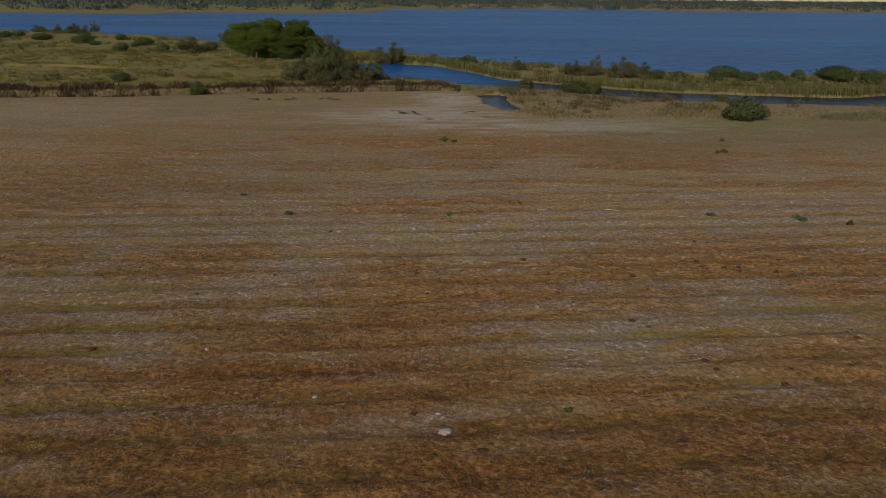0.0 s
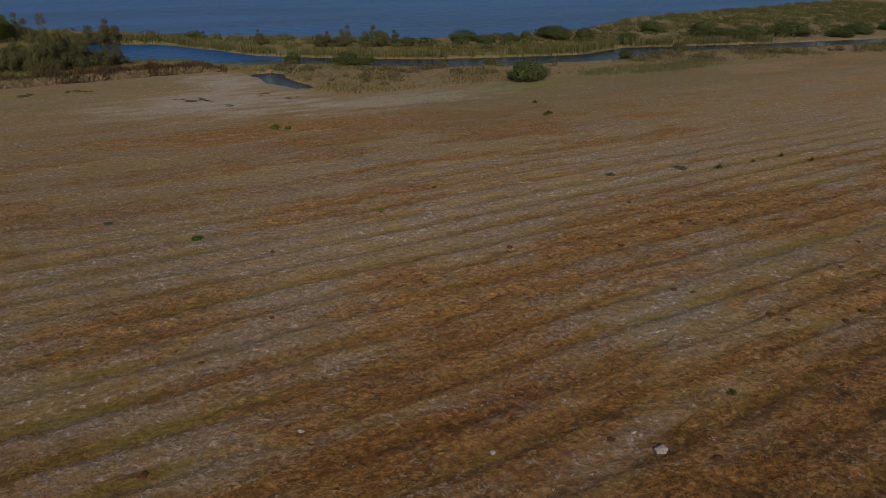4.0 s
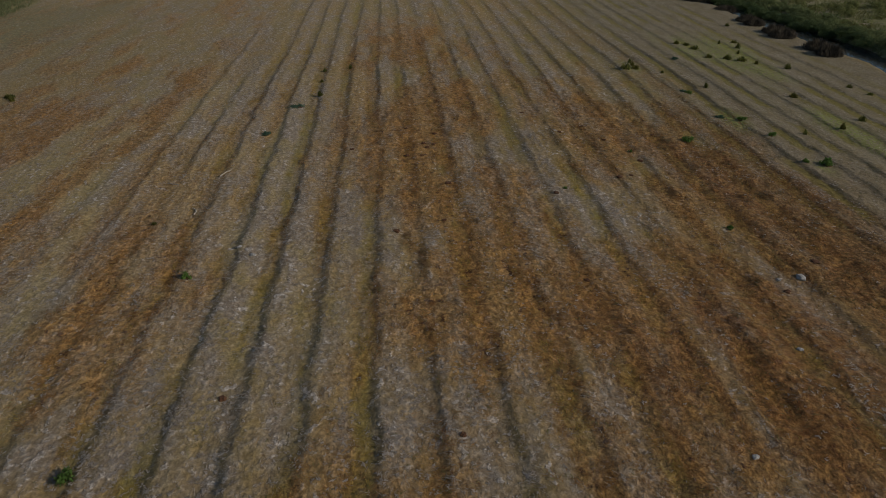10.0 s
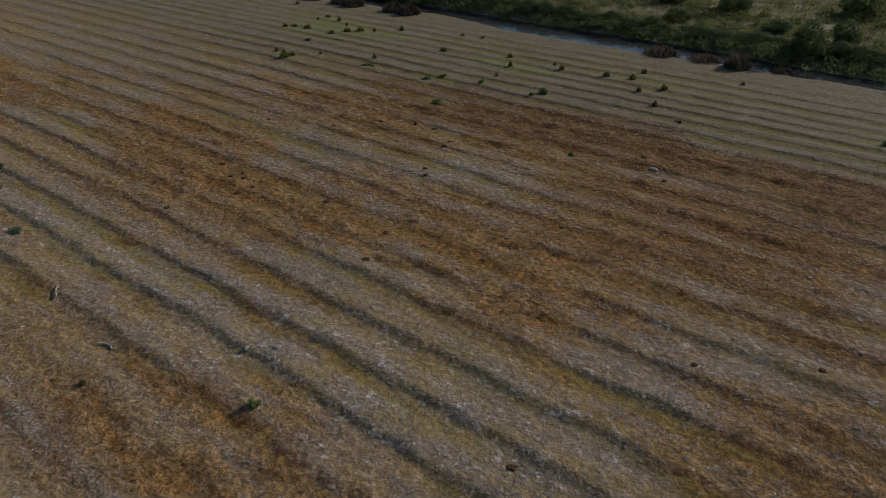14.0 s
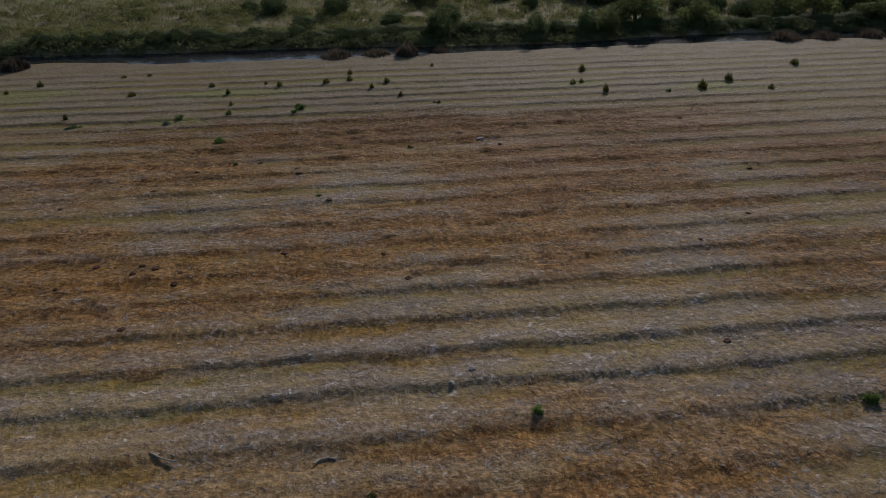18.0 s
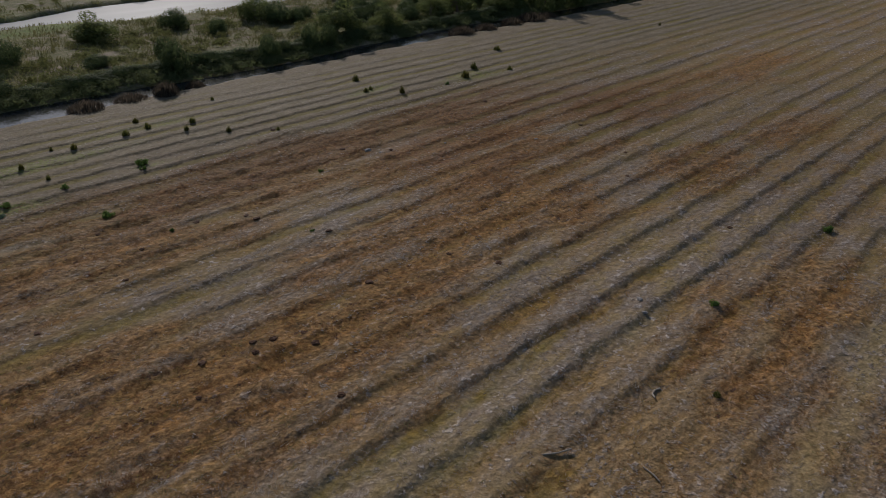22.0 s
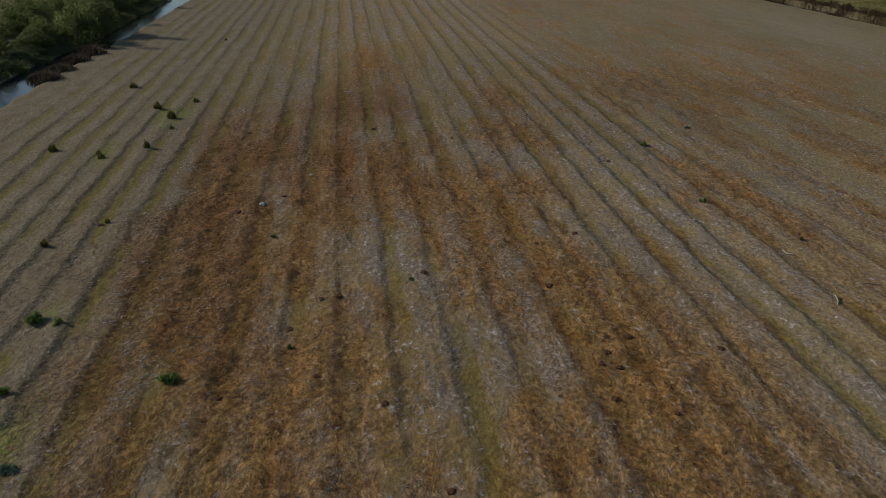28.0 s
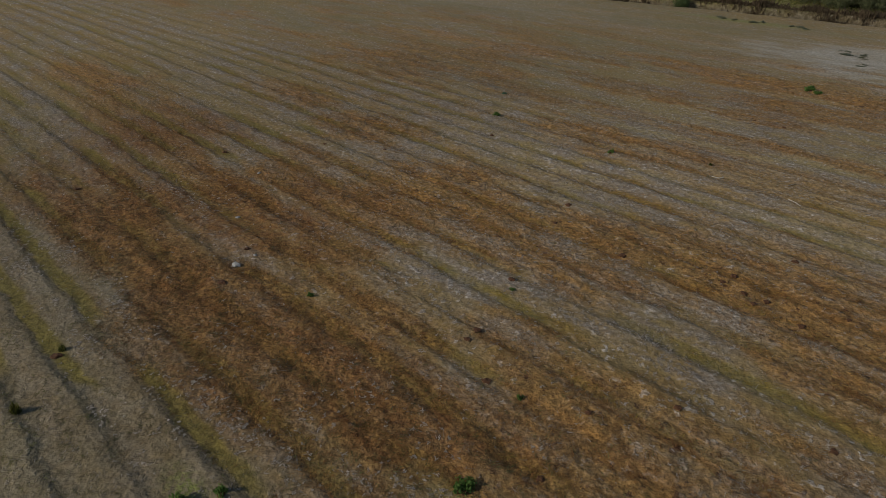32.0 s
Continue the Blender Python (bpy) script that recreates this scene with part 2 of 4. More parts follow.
def times(nt, a, b, op="MULTIPLY"):
    n = nt.nodes.new("ShaderNodeMath")
    n.operation, n.use_clamp = op, True
    for s, v in ((n.inputs[0], a), (n.inputs[1], b)):
        if hasattr(v, "is_output"):
            nt.links.new(v, s)
        else:
            s.default_value = v
    return n.outputs[0]


def bumped(nt, b, height, strength, distance):
    n = nt.nodes.new("ShaderNodeBump")
    n.inputs["Strength"].default_value, n.inputs["Distance"].default_value = strength, distance
    nt.links.new(height, n.inputs["Height"])
    nt.links.new(n.outputs[0], b.inputs["Normal"])


def zone(nt, name):
    a = nt.nodes.new("ShaderNodeAttribute")
    a.attribute_name = name
    s = nt.nodes.new("ShaderNodeSeparateColor")
    nt.links.new(a.outputs["Color"], s.inputs[0])
    return s.outputs


def ground_material():
    m, nt, b = material("dry_pasture", 0.80)
    coarse, mid, fine = grain(nt, 0.35), grain(nt, 1.6), grain(nt, 10.0, 5.0, 0.7)
    speck = grain(nt, 3.6, 3.0, 0.7)
    fleck = grain(nt, 3.0, 3.0, 0.6)
    streak = grain(nt, 0.8, 4.0, 0.6, (0.5, 1.1, 1))
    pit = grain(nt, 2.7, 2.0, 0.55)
    lump = grain(nt, 3.8, 4.0, 0.6)
    rust, green, pale = zone(nt, "cover")
    mud, groove, sand = zone(nt, "soil")
    meadow, scrub, heath = zone(nt, "wild")
    deep, fresh, marsh = zone(nt, "wear")
    straw, hand_shade, strip = zone(nt, "tone")
    nt.links.new(ramp(nt, times(nt, scrub, times(nt, heath, meadow, "ADD"), "ADD"), 0.0, 1.0, 0.06, 0.02), b.inputs["Specular IOR Level"])
    # straw and olive stubble
    c = mixed(nt, ramp(nt, mid, 0.35, 0.65), (0.205, 0.132, 0.047), (0.240, 0.168, 0.075))
    c = mixed(nt, ramp(nt, coarse, 0.45, 0.65, 0.0, 0.5), c, (0.156, 0.118, 0.046))
    # brightness of the northern part, put into the colour by hand as lighter straw
    c = mixed(nt, times(nt, straw, ramp(nt, mid, 0.25, 0.75, 0.4, 0.85)), c, (0.285, 0.215, 0.110))
    # olive-yellow grass in the grooves
    y = mixed(nt, ramp(nt, mid, 0.4, 0.6), (0.225, 0.150, 0.022), (0.165, 0.128, 0.026))
    c = mixed(nt, times(nt, groove, ramp(nt, speck, 0.3, 0.6, 0.5, 1.0)), c, y)
    # rust grass, with the shade in its hollows painted dark brown
    r = mixed(nt, ramp(nt, times(nt, times(nt, speck, 0.5), times(nt, mid, 0.5), "ADD"), 0.38, 0.62), (0.225, 0.094, 0.023), (0.335, 0.160, 0.042))
    c = mixed(nt, times(nt, rust, ramp(nt, mid, 0.25, 0.7, 0.50, 0.95)), c, r)
    pit_shade = times(nt, ramp(nt, pit, 0.42, 0.36), ramp(nt, mid, 0.54, 0.42))
    c = mixed(nt, times(nt, ramp(nt, rust, 0.25, 0.8), pit_shade), c, (0.070, 0.026, 0.010))
    # grey trodden stubble
    g = mixed(nt, ramp(nt, fleck, 0.45, 0.62), (0.192, 0.143, 0.102), (0.262, 0.212, 0.168))
    c = mixed(nt, times(nt, pale, ramp(nt, streak, 0.30, 0.62)), c, g)
    # pale dry clods and crusts, in rows and clusters
    clod = grain(nt, 2.6, 4.0, 0.55)
    crowd = times(nt, ramp(nt, streak, 0.40, 0.60, 0.15, 1.0), ramp(nt, rust, 0.2, 0.9, 1.0, 0.35))
    puff = times(nt, ramp(nt, clod, 0.575, 0.615, 0.0, 0.85), times(nt, crowd, ramp(nt, groove, 0.1, 0.6, 1.0, 0.25)))
    c = mixed(nt, puff, c, mixed(nt, ramp(nt, fine, 0.35, 0.65), (0.300, 0.245, 0.205), (0.46, 0.395, 0.345)))
    c = mixed(nt, times(nt, green, ramp(nt, mid, 0.3, 0.6)), c, (0.150, 0.124, 0.062))
    c = mixed(nt, times(nt, deep, ramp(nt, mid, 0.3, 0.65, 0.35, 1.0)), c, mixed(nt, ramp(nt, speck, 0.4, 0.6), (0.115, 0.042, 0.013), (0.200, 0.088, 0.027)))
    # hand-set shading: southern and western parts darkened in the colour
    c = mixed(nt, times(nt, hand_shade, 0.15), c, (0.075, 0.048, 0.025))
    c = mixed(nt, times(nt, times(nt, groove, hand_shade), ramp(nt, speck, 0.3, 0.6, 0.4, 1.0)), c, (0.142, 0.108, 0.023))
    # smooth grey-olive stubble of the southern strip
    c = mixed(nt, times(nt, times(nt, strip, ramp(nt, groove, 0.1, 0.7, 1.0, 0.25)), ramp(nt, mid, 0.25, 0.7, 0.55, 0.9)), c, mixed(nt, ramp(nt, streak, 0.35, 0.65), (0.150, 0.116, 0.070), (0.198, 0.156, 0.105)))
    c = mixed(nt, times(nt, times(nt, groove, strip), 0.7), c, (0.158, 0.124, 0.030))
    c = mixed(nt, times(nt, fresh, ramp(nt, speck, 0.38, 0.6)), c, (0.165, 0.170, 0.042))
    c = mixed(nt, times(nt, sand, ramp(nt, coarse, 0.25, 0.6, 0.7, 1.0)), c, mixed(nt, ramp(nt, mid, 0.3, 0.7), (0.370, 0.325, 0.275), (0.290, 0.245, 0.195)))
    w = mixed(nt, ramp(nt, coarse, 0.35, 0.65), (0.180, 0.165, 0.042), (0.105, 0.118, 0.028))
    w = mixed(nt, ramp(nt, grain(nt, 0.16, 3.0, 0.6, (0.5, 1.4, 1)), 0.48, 0.62), w, (0.150, 0.102, 0.045))
    c = mixed(nt, meadow, c, mixed(nt, ramp(nt, speck, 0.4, 0.6), w, (0.180, 0.140, 0.052)))
    s = mixed(nt, ramp(nt, mid, 0.45, 0.65), (0.130, 0.122, 0.052), (0.190, 0.162, 0.084))
    s = mixed(nt, ramp(nt, coarse, 0.52, 0.66), s, (0.235, 0.190, 0.130))
    c = mixed(nt, scrub, c, s)
    c = mixed(nt, times(nt, marsh, ramp(nt, mid, 0.3, 0.6, 0.5, 1.0)), c, (0.140, 0.172, 0.048))
    c = mixed(nt, heath, c, mixed(nt, ramp(nt, mid, 0.35, 0.65), (0.145, 0.112, 0.046), (0.245, 0.178, 0.105)))
    c = mixed(nt, mud, c, mixed(nt, ramp(nt, mid, 0.4, 0.6), (0.060, 0.048, 0.032), (0.115, 0.092, 0.068)))
    c = mixed(nt, ramp(nt, rust, 0.2, 0.8, 0.34, 0.36), c, mixed(nt, ramp(nt, fine, 0.32, 0.68), (0.2, 0.2, 0.2), (0.8, 0.8, 0.8)), "OVERLAY")
    c = mixed(nt, ramp(nt, rust, 0.2, 0.8, 0.30, 0.50), c, mixed(nt, ramp(nt, lump, 0.36, 0.62), (0.2, 0.2, 0.2), (0.75, 0.75, 0.75)), "OVERLAY")
    b.inputs["Sheen Weight"].default_value, b.inputs["Sheen Roughness"].default_value = 0.025, 0.5
    b.inputs["Sheen Tint"].default_value = (1.0, 0.86, 0.68, 1)
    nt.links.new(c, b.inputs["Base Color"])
    h = times(nt, times(nt, lump, times(nt, fine, 0.5, "ADD"), "MULTIPLY"), ramp(nt, rust, 0.2, 0.8, 0.36, 0.80))
    h = times(nt, h, times(nt, ramp(nt, fleck, 0.40, 0.66, 0.0, 0.10), ramp(nt, rust, 0.0, 0.7, 1.0, 0.5)), "ADD")
    h = times(nt, h, times(nt, puff, 0.16), "ADD")
    bumped(nt, b, h, 1.0, 0.18)
    return m


def leaf_material(name, dark, light, rough=0.7, through=0.5):
    m, nt, b = material(name, rough)
    b.inputs["Specular IOR Level"].default_value = 0.06
    g = nt.nodes.new("ShaderNodeNewGeometry")
    o = nt.nodes.new("ShaderNodeObjectInfo")
    c = mixed(nt, g.outputs["Random Per Island"], dark, light)
    c = mixed(nt, ramp(nt, o.outputs["Random"], 0.0, 1.0, 0.0, 0.35), c, tuple(0.55 * q for q in dark))
    nt.links.new(c, b.inputs["Base Color"])
    t = nt.nodes.new("ShaderNodeBsdfTranslucent")
    nt.links.new(c, t.inputs[0])
    mix = nt.nodes.new("ShaderNodeMixShader")
    mix.inputs[0].default_value = through
    nt.links.new(b.outputs[0], mix.inputs[1])
    nt.links.new(t.outputs[0], mix.inputs[2])
    nt.links.new(mix.outputs[0], nt.nodes["Material Output"].inputs[0])
    return m


def plain_material(name, a, b_, scale, rough=0.9, bump=0.5):
    m, nt, b = material(name, rough)
    n = grain(nt, scale)
    nt.links.new(mixed(nt, ramp(nt, n, 0.3, 0.7), a, b_), b.inputs["Base Color"])
    bumped(nt, b, n, bump, 0.05)
    return m


def grass_material():
    m, nt, b = material("dry_grass", 0.85)
    a = nt.nodes.new("ShaderNodeAttribute")
    a.attribute_name = "tint"
    g = nt.nodes.new("ShaderNodeNewGeometry")
    c = mixed(nt, ramp(nt, g.outputs["Random Per Island"], 0, 1, 0.0, 0.6), a.outputs["Color"], mixed(nt, 1.0, a.outputs["Color"], (0.6, 0.58, 0.55), "MULTIPLY"))
    nt.links.new(c, b.inputs["Base Color"])
    t = nt.nodes.new("ShaderNodeBsdfTranslucent")
    nt.links.new(c, t.inputs[0])
    mix = nt.nodes.new("ShaderNodeMixShader")
    mix.inputs[0].default_value = 0.45
    nt.links.new(b.outputs[0], mix.inputs[1])
    nt.links.new(t.outputs[0], mix.inputs[2])
    nt.links.new(mix.outputs[0], nt.nodes["Material Output"].inputs[0])
    return m


def water_material(name, colour, rough, scale, strength, distance=0.15, gloss=0.5):
    m, nt, b = material(name, rough)
    b.inputs["Base Color"].default_value = (*colour, 1)
    b.inputs["IOR"].default_value = 1.33
    b.inputs["Specular IOR Level"].default_value = gloss
    wind = grain(nt, 0.012, 5.0, 0.6, (0.35, 1.6, 1))
    nt.links.new(mixed(nt, ramp(nt, wind, 0.35, 0.65), tuple(0.72 * q for q in colour), tuple(1.25 * q for q in colour)), b.inputs["Base Color"])
    bumped(nt, b, grain(nt, scale, 3.0, 0.6, (0.6, 1.4, 1)), strength, distance)
    return m


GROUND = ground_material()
DRY_GRASS = grass_material()
# the reflected blue sky is put into the lake's base colour; gloss is cut
LAKE_WATER = water_material("lake_water", (0.005, 0.074, 0.225), 0.4, 0.35, 1.0, 0.9, 0.2)
CANAL_WATER = water_material("canal_water", (0.008, 0.022, 0.036), 0.25, 1.2, 0.6, 0.25, 0.10)
# pale grey base carries the bright sky mirrored in the pond; gloss is low
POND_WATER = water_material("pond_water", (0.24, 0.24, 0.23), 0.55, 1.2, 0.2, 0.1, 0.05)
SHALLOWS = water_material("rippled_shallows", (0.026, 0.026, 0.026), 0.08, 1.6, 0.4, 0.05, 0.5)
BARK = plain_material("bark", (0.10, 0.075, 0.055), (0.20, 0.16, 0.13), 9.0)
LEAF_DARK = leaf_material("dark_evergreen_leaf", (0.072, 0.098, 0.040), (0.122, 0.150, 0.058), 0.7, 0.5)
LEAF_PINE = leaf_material("pine_needles", (0.032, 0.052, 0.012), (0.118, 0.150, 0.026), 0.7, 0.2)
LEAF_GREY = leaf_material("grey_green_leaf", (0.090, 0.098, 0.045), (0.165, 0.160, 0.078))
LEAF_FRESH = leaf_material("willow_leaf", (0.112, 0.138, 0.045), (0.190, 0.208, 0.075), 0.7, 0.6)
LEAF_SCRUB = leaf_material("saltbush_leaf", (0.120, 0.128, 0.045), (0.220, 0.215, 0.080), 0.7, 0.55)
LEAF_REED = leaf_material("reed_blade", (0.110, 0.105, 0.035), (0.260, 0.215, 0.100))
LEAF_RUSH = leaf_material("rush_blade", (0.056, 0.066, 0.018), (0.190, 0.180, 0.050))
LEAF_WEED = leaf_material("green_weed_leaf", (0.075, 0.135, 0.030), (0.170, 0.235, 0.062))
LEAF_TEAL = leaf_material("blue_green_weed_leaf", (0.070, 0.120, 0.080), (0.130, 0.185, 0.125))
DEAD_WOOD = plain_material("dead_wood", (0.20, 0.16, 0.12), (0.42, 0.36, 0.29), 20.0)
STONE = plain_material("pale_stone", (0.20, 0.18, 0.16), (0.33, 0.30, 0.28), 14.0)
DUNG = plain_material("dark_dung", (0.052, 0.021, 0.009), (0.105, 0.046, 0.020), 18.0)


# ---- builders ----
def mesh_of(name, verts, faces, mat):
    me = bpy.data.meshes.new(name)
    me.from_pydata(verts, [], faces)
    me.materials.append(mat)
    return me


def fast_mesh(name, verts, quads, mat, smooth=False):
    """A mesh from numpy arrays; all faces have the same number of corners."""
    me = bpy.data.meshes.new(name)
    k = quads.shape[1]
    me.vertices.add(len(verts))
    me.vertices.foreach_set("co", np.ascontiguousarray(verts, dtype=np.float32).ravel())
    me.loops.add(quads.size)
    me.loops.foreach_set("vertex_index", np.ascontiguousarray(quads, dtype=np.int32).ravel())
    me.polygons.add(len(quads))
    me.polygons.foreach_set("loop_start", np.arange(0, quads.size, k, dtype=np.int32))
    me.polygons.foreach_set("loop_total", np.full(len(quads), k, dtype=np.int32))
    me.polygons.foreach_set("use_smooth", np.full(len(quads), smooth))
    me.update(calc_edges=True)
    me.materials.append(mat)
    return me


def colour_layer(me, name, r, g, b):
    a = me.attributes.new(name, "FLOAT_COLOR", "POINT")
    a.data.foreach_set("color", np.stack([r, g, b, np.ones(len(r))], 1).astype(np.float32).ravel())


def part(name, me, parent, label=""):
    ob = new(name, me)
    ob.parent = parent
    if label:
        ob["label"] = label
    return ob


# ---- ground ----
def spread(marks, reach, grow=1.11):
    """Coordinates with given spacing between marks, then ever wider out to reach on both sides."""
    out = [marks[0][0]]
    for (a, gap), (b, _) in zip(marks[:-1], marks[1:]):
        n = max(1, round((b - a) / gap))
        out += [a + (b - a) * (k + 1) / n for k in range(n)]
    gap, left = marks[0][1], []
    x = out[0]
    while x > -reach:
        gap *= grow
        x -= gap
        left.append(x)
    gap, x = marks[-2][1], out[-1]
    while x < reach:
        gap *= grow
        x += gap
        out.append(x)
    return np.array(left[::-1] + out)


GX = spread([(-130, 1.4), (-42, 0.5), (-24, 0.30), (46, 0.5), (85, 1.2), (170, 1.1)], 4800)
GY = spread([(-70, 0.7), (-8, 0.25), (1, 0.13), (58, 0.25), (92, 0.5), (150, 0.9), (210, 0.9)], 4800)
X, Y = np.meshgrid(GX, GY)
X, Y = X.ravel(), Y.ravel()
Z = land(X, Y)
nx, ny = len(GX), len(GY)
I = (np.arange(ny - 1)[:, None] * nx + np.arange(nx - 1)[None, :]).ravel()
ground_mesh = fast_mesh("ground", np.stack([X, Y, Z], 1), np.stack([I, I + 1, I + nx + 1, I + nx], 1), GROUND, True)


def covers(x, y):
    """How much of each cover grows at a place."""
    f, n = in_field(x, y), north_of(x, y)
    groove, plateau = field_lines(x, y)
    patches = rust_map(x, y) * (1 - 0.35 * step(55, 63, y))
    fp = np.clip(np.maximum(furrow_power(x, y, patches) * 1.4, 0.55 * step(50, 60, y) * vnoise(x / 12, furrow_row(x, y) * 0.9, 47)), 0, 1)
    rust = patches + (0.55 + 0.2 * step(40, 36, y)) * step(0.40, 0.64, fbm(x / 11, y / 2.6, 41, 5)) * step(13, 21, y) * (1 - 0.45 * step(52, 62, y)) * (1 - 0.6 * step(30, 60, x)) * (1 - 0.5 * step(-22, -50, x)) + 0.75 * step(54, 62, y) * step(100, 88, y) * step(0.41, 0.62, fbm(x / 8, y / 2.6, 46, 5))
    rust = np.clip(rust, 0, 1) * f * (1 - 0.35 * plateau * fp)
    bare = blobs(x, y, PALE)
    pale = (0.45 + 0.55 * plateau * fp) * step(0.36, 0.62, fbm(x / 9, y / 1.6, 43)) + 0.7 * bare * (0.3 + 0.7 * plateau) + 0.15
    pale = np.clip(pale, 0, 1) * f * (1 - 0.6 * patches)
    green = f * np.clip(step(30, 11, y) * (0.45 + 0.5 * fbm(x / 6, y / 3, 45)) + 0.8 * step(62, 88, y) * step(14, 34, x) * step(0.30, 0.55, fbm(x / 18, y / 5, 44)) + 0.3 * step(70, 95, y) * step(0.42, 0.65, fbm(x / 22, y / 6, 44)) + 0.40 * step(48, 66, y) * step(2, -14, x) * step(0.35, 0.6, fbm(x / 14, y / 3, 39)), 0, 1)
    sand = blobs(x, y, [(5, 99.5, 12, 8), (10, 115, 5, 8)]) * 0.9 + 0.65 * blobs(x, y, [(24, 91, 17, 5)]) + 0.2 * blobs(x, y, [(-66, 104, 30, 9)])
    sand = sand * f + 0.9 * step(95, 125, x) * step(420, 250, x) * step(16, 3, along(x, LAKE_SHORE) - y) * (n > 0) * (y > 120)
    sand = np.clip(sand, 0, 1)
    meadow = step(1.0, 2.5, n) * step(22, 14, x)
    heath = step(0.5, 2.0, n) * step(14, 22, x)
    far_bank = step(-2, 2, y - along(x, [(a, b) for a, b, _ in CANAL_NORTH])) * heath * step(110, 90, x)
    meadow, heath = meadow + 0.8 * far_bank, heath * (1 - 0.8 * far_bank)
    beyond = y - along(x, FAR_SHORE)
    scrub = step(-5, -7.5, y)
    meadow = np.maximum(meadow * step(560, 450, y), step(450, 560, y))
    scrub = np.maximum(scrub, 0.55 * step(450, 560, y))
    sand = np.maximum(sand, step(-4, 1, beyond) * step(13, 7, beyond))
    mud = step(-0.14, -0.38, land(x, y)) * np.where(y < 20, 1.0, step(-3, 0, n))
    mud = np.maximum(mud, 0.75 * step(14, 9, x) * step(0.2, 0.7, n) * step(2.8, 1.6, n))
    return rust, green, pale, mud, (0.85 - 0.55 * step(52, 58, y) - 0.25 * step(8, -8, x) * step(40, 46, y)) * groove * step(0.30, 0.62, vnoise(x / 5, furrow_row(x, y) * 1.3, 49)) * fp * f, sand, meadow, scrub, heath


rust, green, pale, mud, groove, sand, meadow, scrub, heath = covers(X, Y)
colour_layer(ground_mesh, "cover", rust, green, pale)
colour_layer(ground_mesh, "soil", mud, groove, sand)
deep = blobs(X, Y, DEEP) * 0.85
colour_layer(ground_mesh, "wear", deep, blobs(X, Y, FRESH), blobs(X, Y, MARSH))
# tone: brightening by hand, shading by hand, southern strip
colour_layer(ground_mesh, "tone", step(38, 54, Y) * (0.12 + 0.88 * step(-12, 6, X)) * (1 - 0.6 * step(26, 50, X)) * (1 - 0.75 * step(58, 74, Y)), np.clip(np.maximum(step(34, 16, Y) * (0.6 + 0.4 * step(20, 12, Y)) + 0.3 * step(30, 14, Y) * step(5, -15, X), np.maximum(0.85 * step(0, -14, X) * step(-62, -40, X) * step(72, 54, Y), 0.5 * blobs(X, Y, [(25, 31, 12, 9)]))), 0, 1), step(18.6, 15.4, Y + 3 * (fbm(X / 9, Y / 4, 48, 3) - 0.5)) * in_field(X, Y))
colour_layer(ground_mesh, "wild", meadow, scrub, heath)
tagged(new("ground", ground_mesh), "flat dry pasture with old furrows, rust-brown grass and pale bare soil", "ground", kind="structure")


def water_sheet(name, x0, y0, x1, y1, mat, label, z=WATER_Z):
    me = mesh_of(name, [(x0, y0, z), (x1, y0, z), (x1, y1, z), (x0, y1, z)], [(0, 1, 2, 3)], mat)
    return tagged(new(name, me), label, "water", kind="structure")


water_sheet("lake_water", -4500, 140.5, 4500, 1500, LAKE_WATER, "wide blue lagoon with small wind ripples beyond the reeds")
water_sheet("canal_water_north", -500, 95.5, 520, 140.3, CANAL_WATER, "narrow calm blue canal between reed banks")
water_sheet("canal_water_south", -620, -16, 180, 8, SHALLOWS, "thin shallow canal glinting along the field edge", -0.12)
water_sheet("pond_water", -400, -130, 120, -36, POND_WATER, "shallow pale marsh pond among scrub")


# ---- plants ----
def leaf_cloud(rng, blobs, n, size, long=1.8, up=0.0, shell=0.55, skin=0.75):
    """Small pointed leaves through a set of lumps (x, y, z, rx, ry, rz)."""
    blobs = np.array(blobs, float)
    vol = blobs[:, 3] * blobs[:, 4] + blobs[:, 4] * blobs[:, 5] + blobs[:, 3] * blobs[:, 5]
    k = rng.choice(len(blobs), n, p=vol / vol.sum())
    d = rng.normal(size=(n, 3))
    d /= np.linalg.norm(d, axis=1)[:, None]
    r = shell + (1 - shell) * rng.random(n) ** 0.6
    c = blobs[k, :3] + d * blobs[k, 3:] * (r * rng.uniform(0.85, 1.12, n))[:, None]
    over = c[:, 2] > 0.02
    c, d = c[over], d[over]
    n = len(c)
    u = rng.normal(size=(n, 3))
    u -= skin * d * (u * d).sum(1)[:, None]
    u[:, 2] = u[:, 2] * (1 - up) + up * 1.6
    u /= np.linalg.norm(u, axis=1)[:, None]
    v = np.cross(u, (1 - skin) * rng.normal(size=(n, 3)) + skin * 2 * d)
    v /= np.linalg.norm(v, axis=1)[:, None]
    s = (size * rng.uniform(0.6, 1.4, n))[:, None]
    a, b = u * s * long * 0.5, v * s * 0.5
    verts = np.stack([c - a, c + b, c + a, c - b], 1).reshape(-1, 3)
    return verts, np.arange(4 * n).reshape(-1, 4)


def limb(bm, p, q, r0, r1, sides=6):
    p, q = Vector(p), Vector(q)
    turn = (q - p).to_track_quat("Z", "Y").to_matrix()
    rings = []
    for c, r in ((p, r0), (q, r1)):
        rings.append([bm.verts.new(c + turn @ Vector((r * math.cos(6.2832 * k / sides), r * math.sin(6.2832 * k / sides), 0))) for k in range(sides)])
    for k in range(sides):
        bm.faces.new((rings[0][k], rings[0][(k + 1) % sides], rings[1][(k + 1) % sides], rings[1][k]))
    bm.faces.new(rings[1])


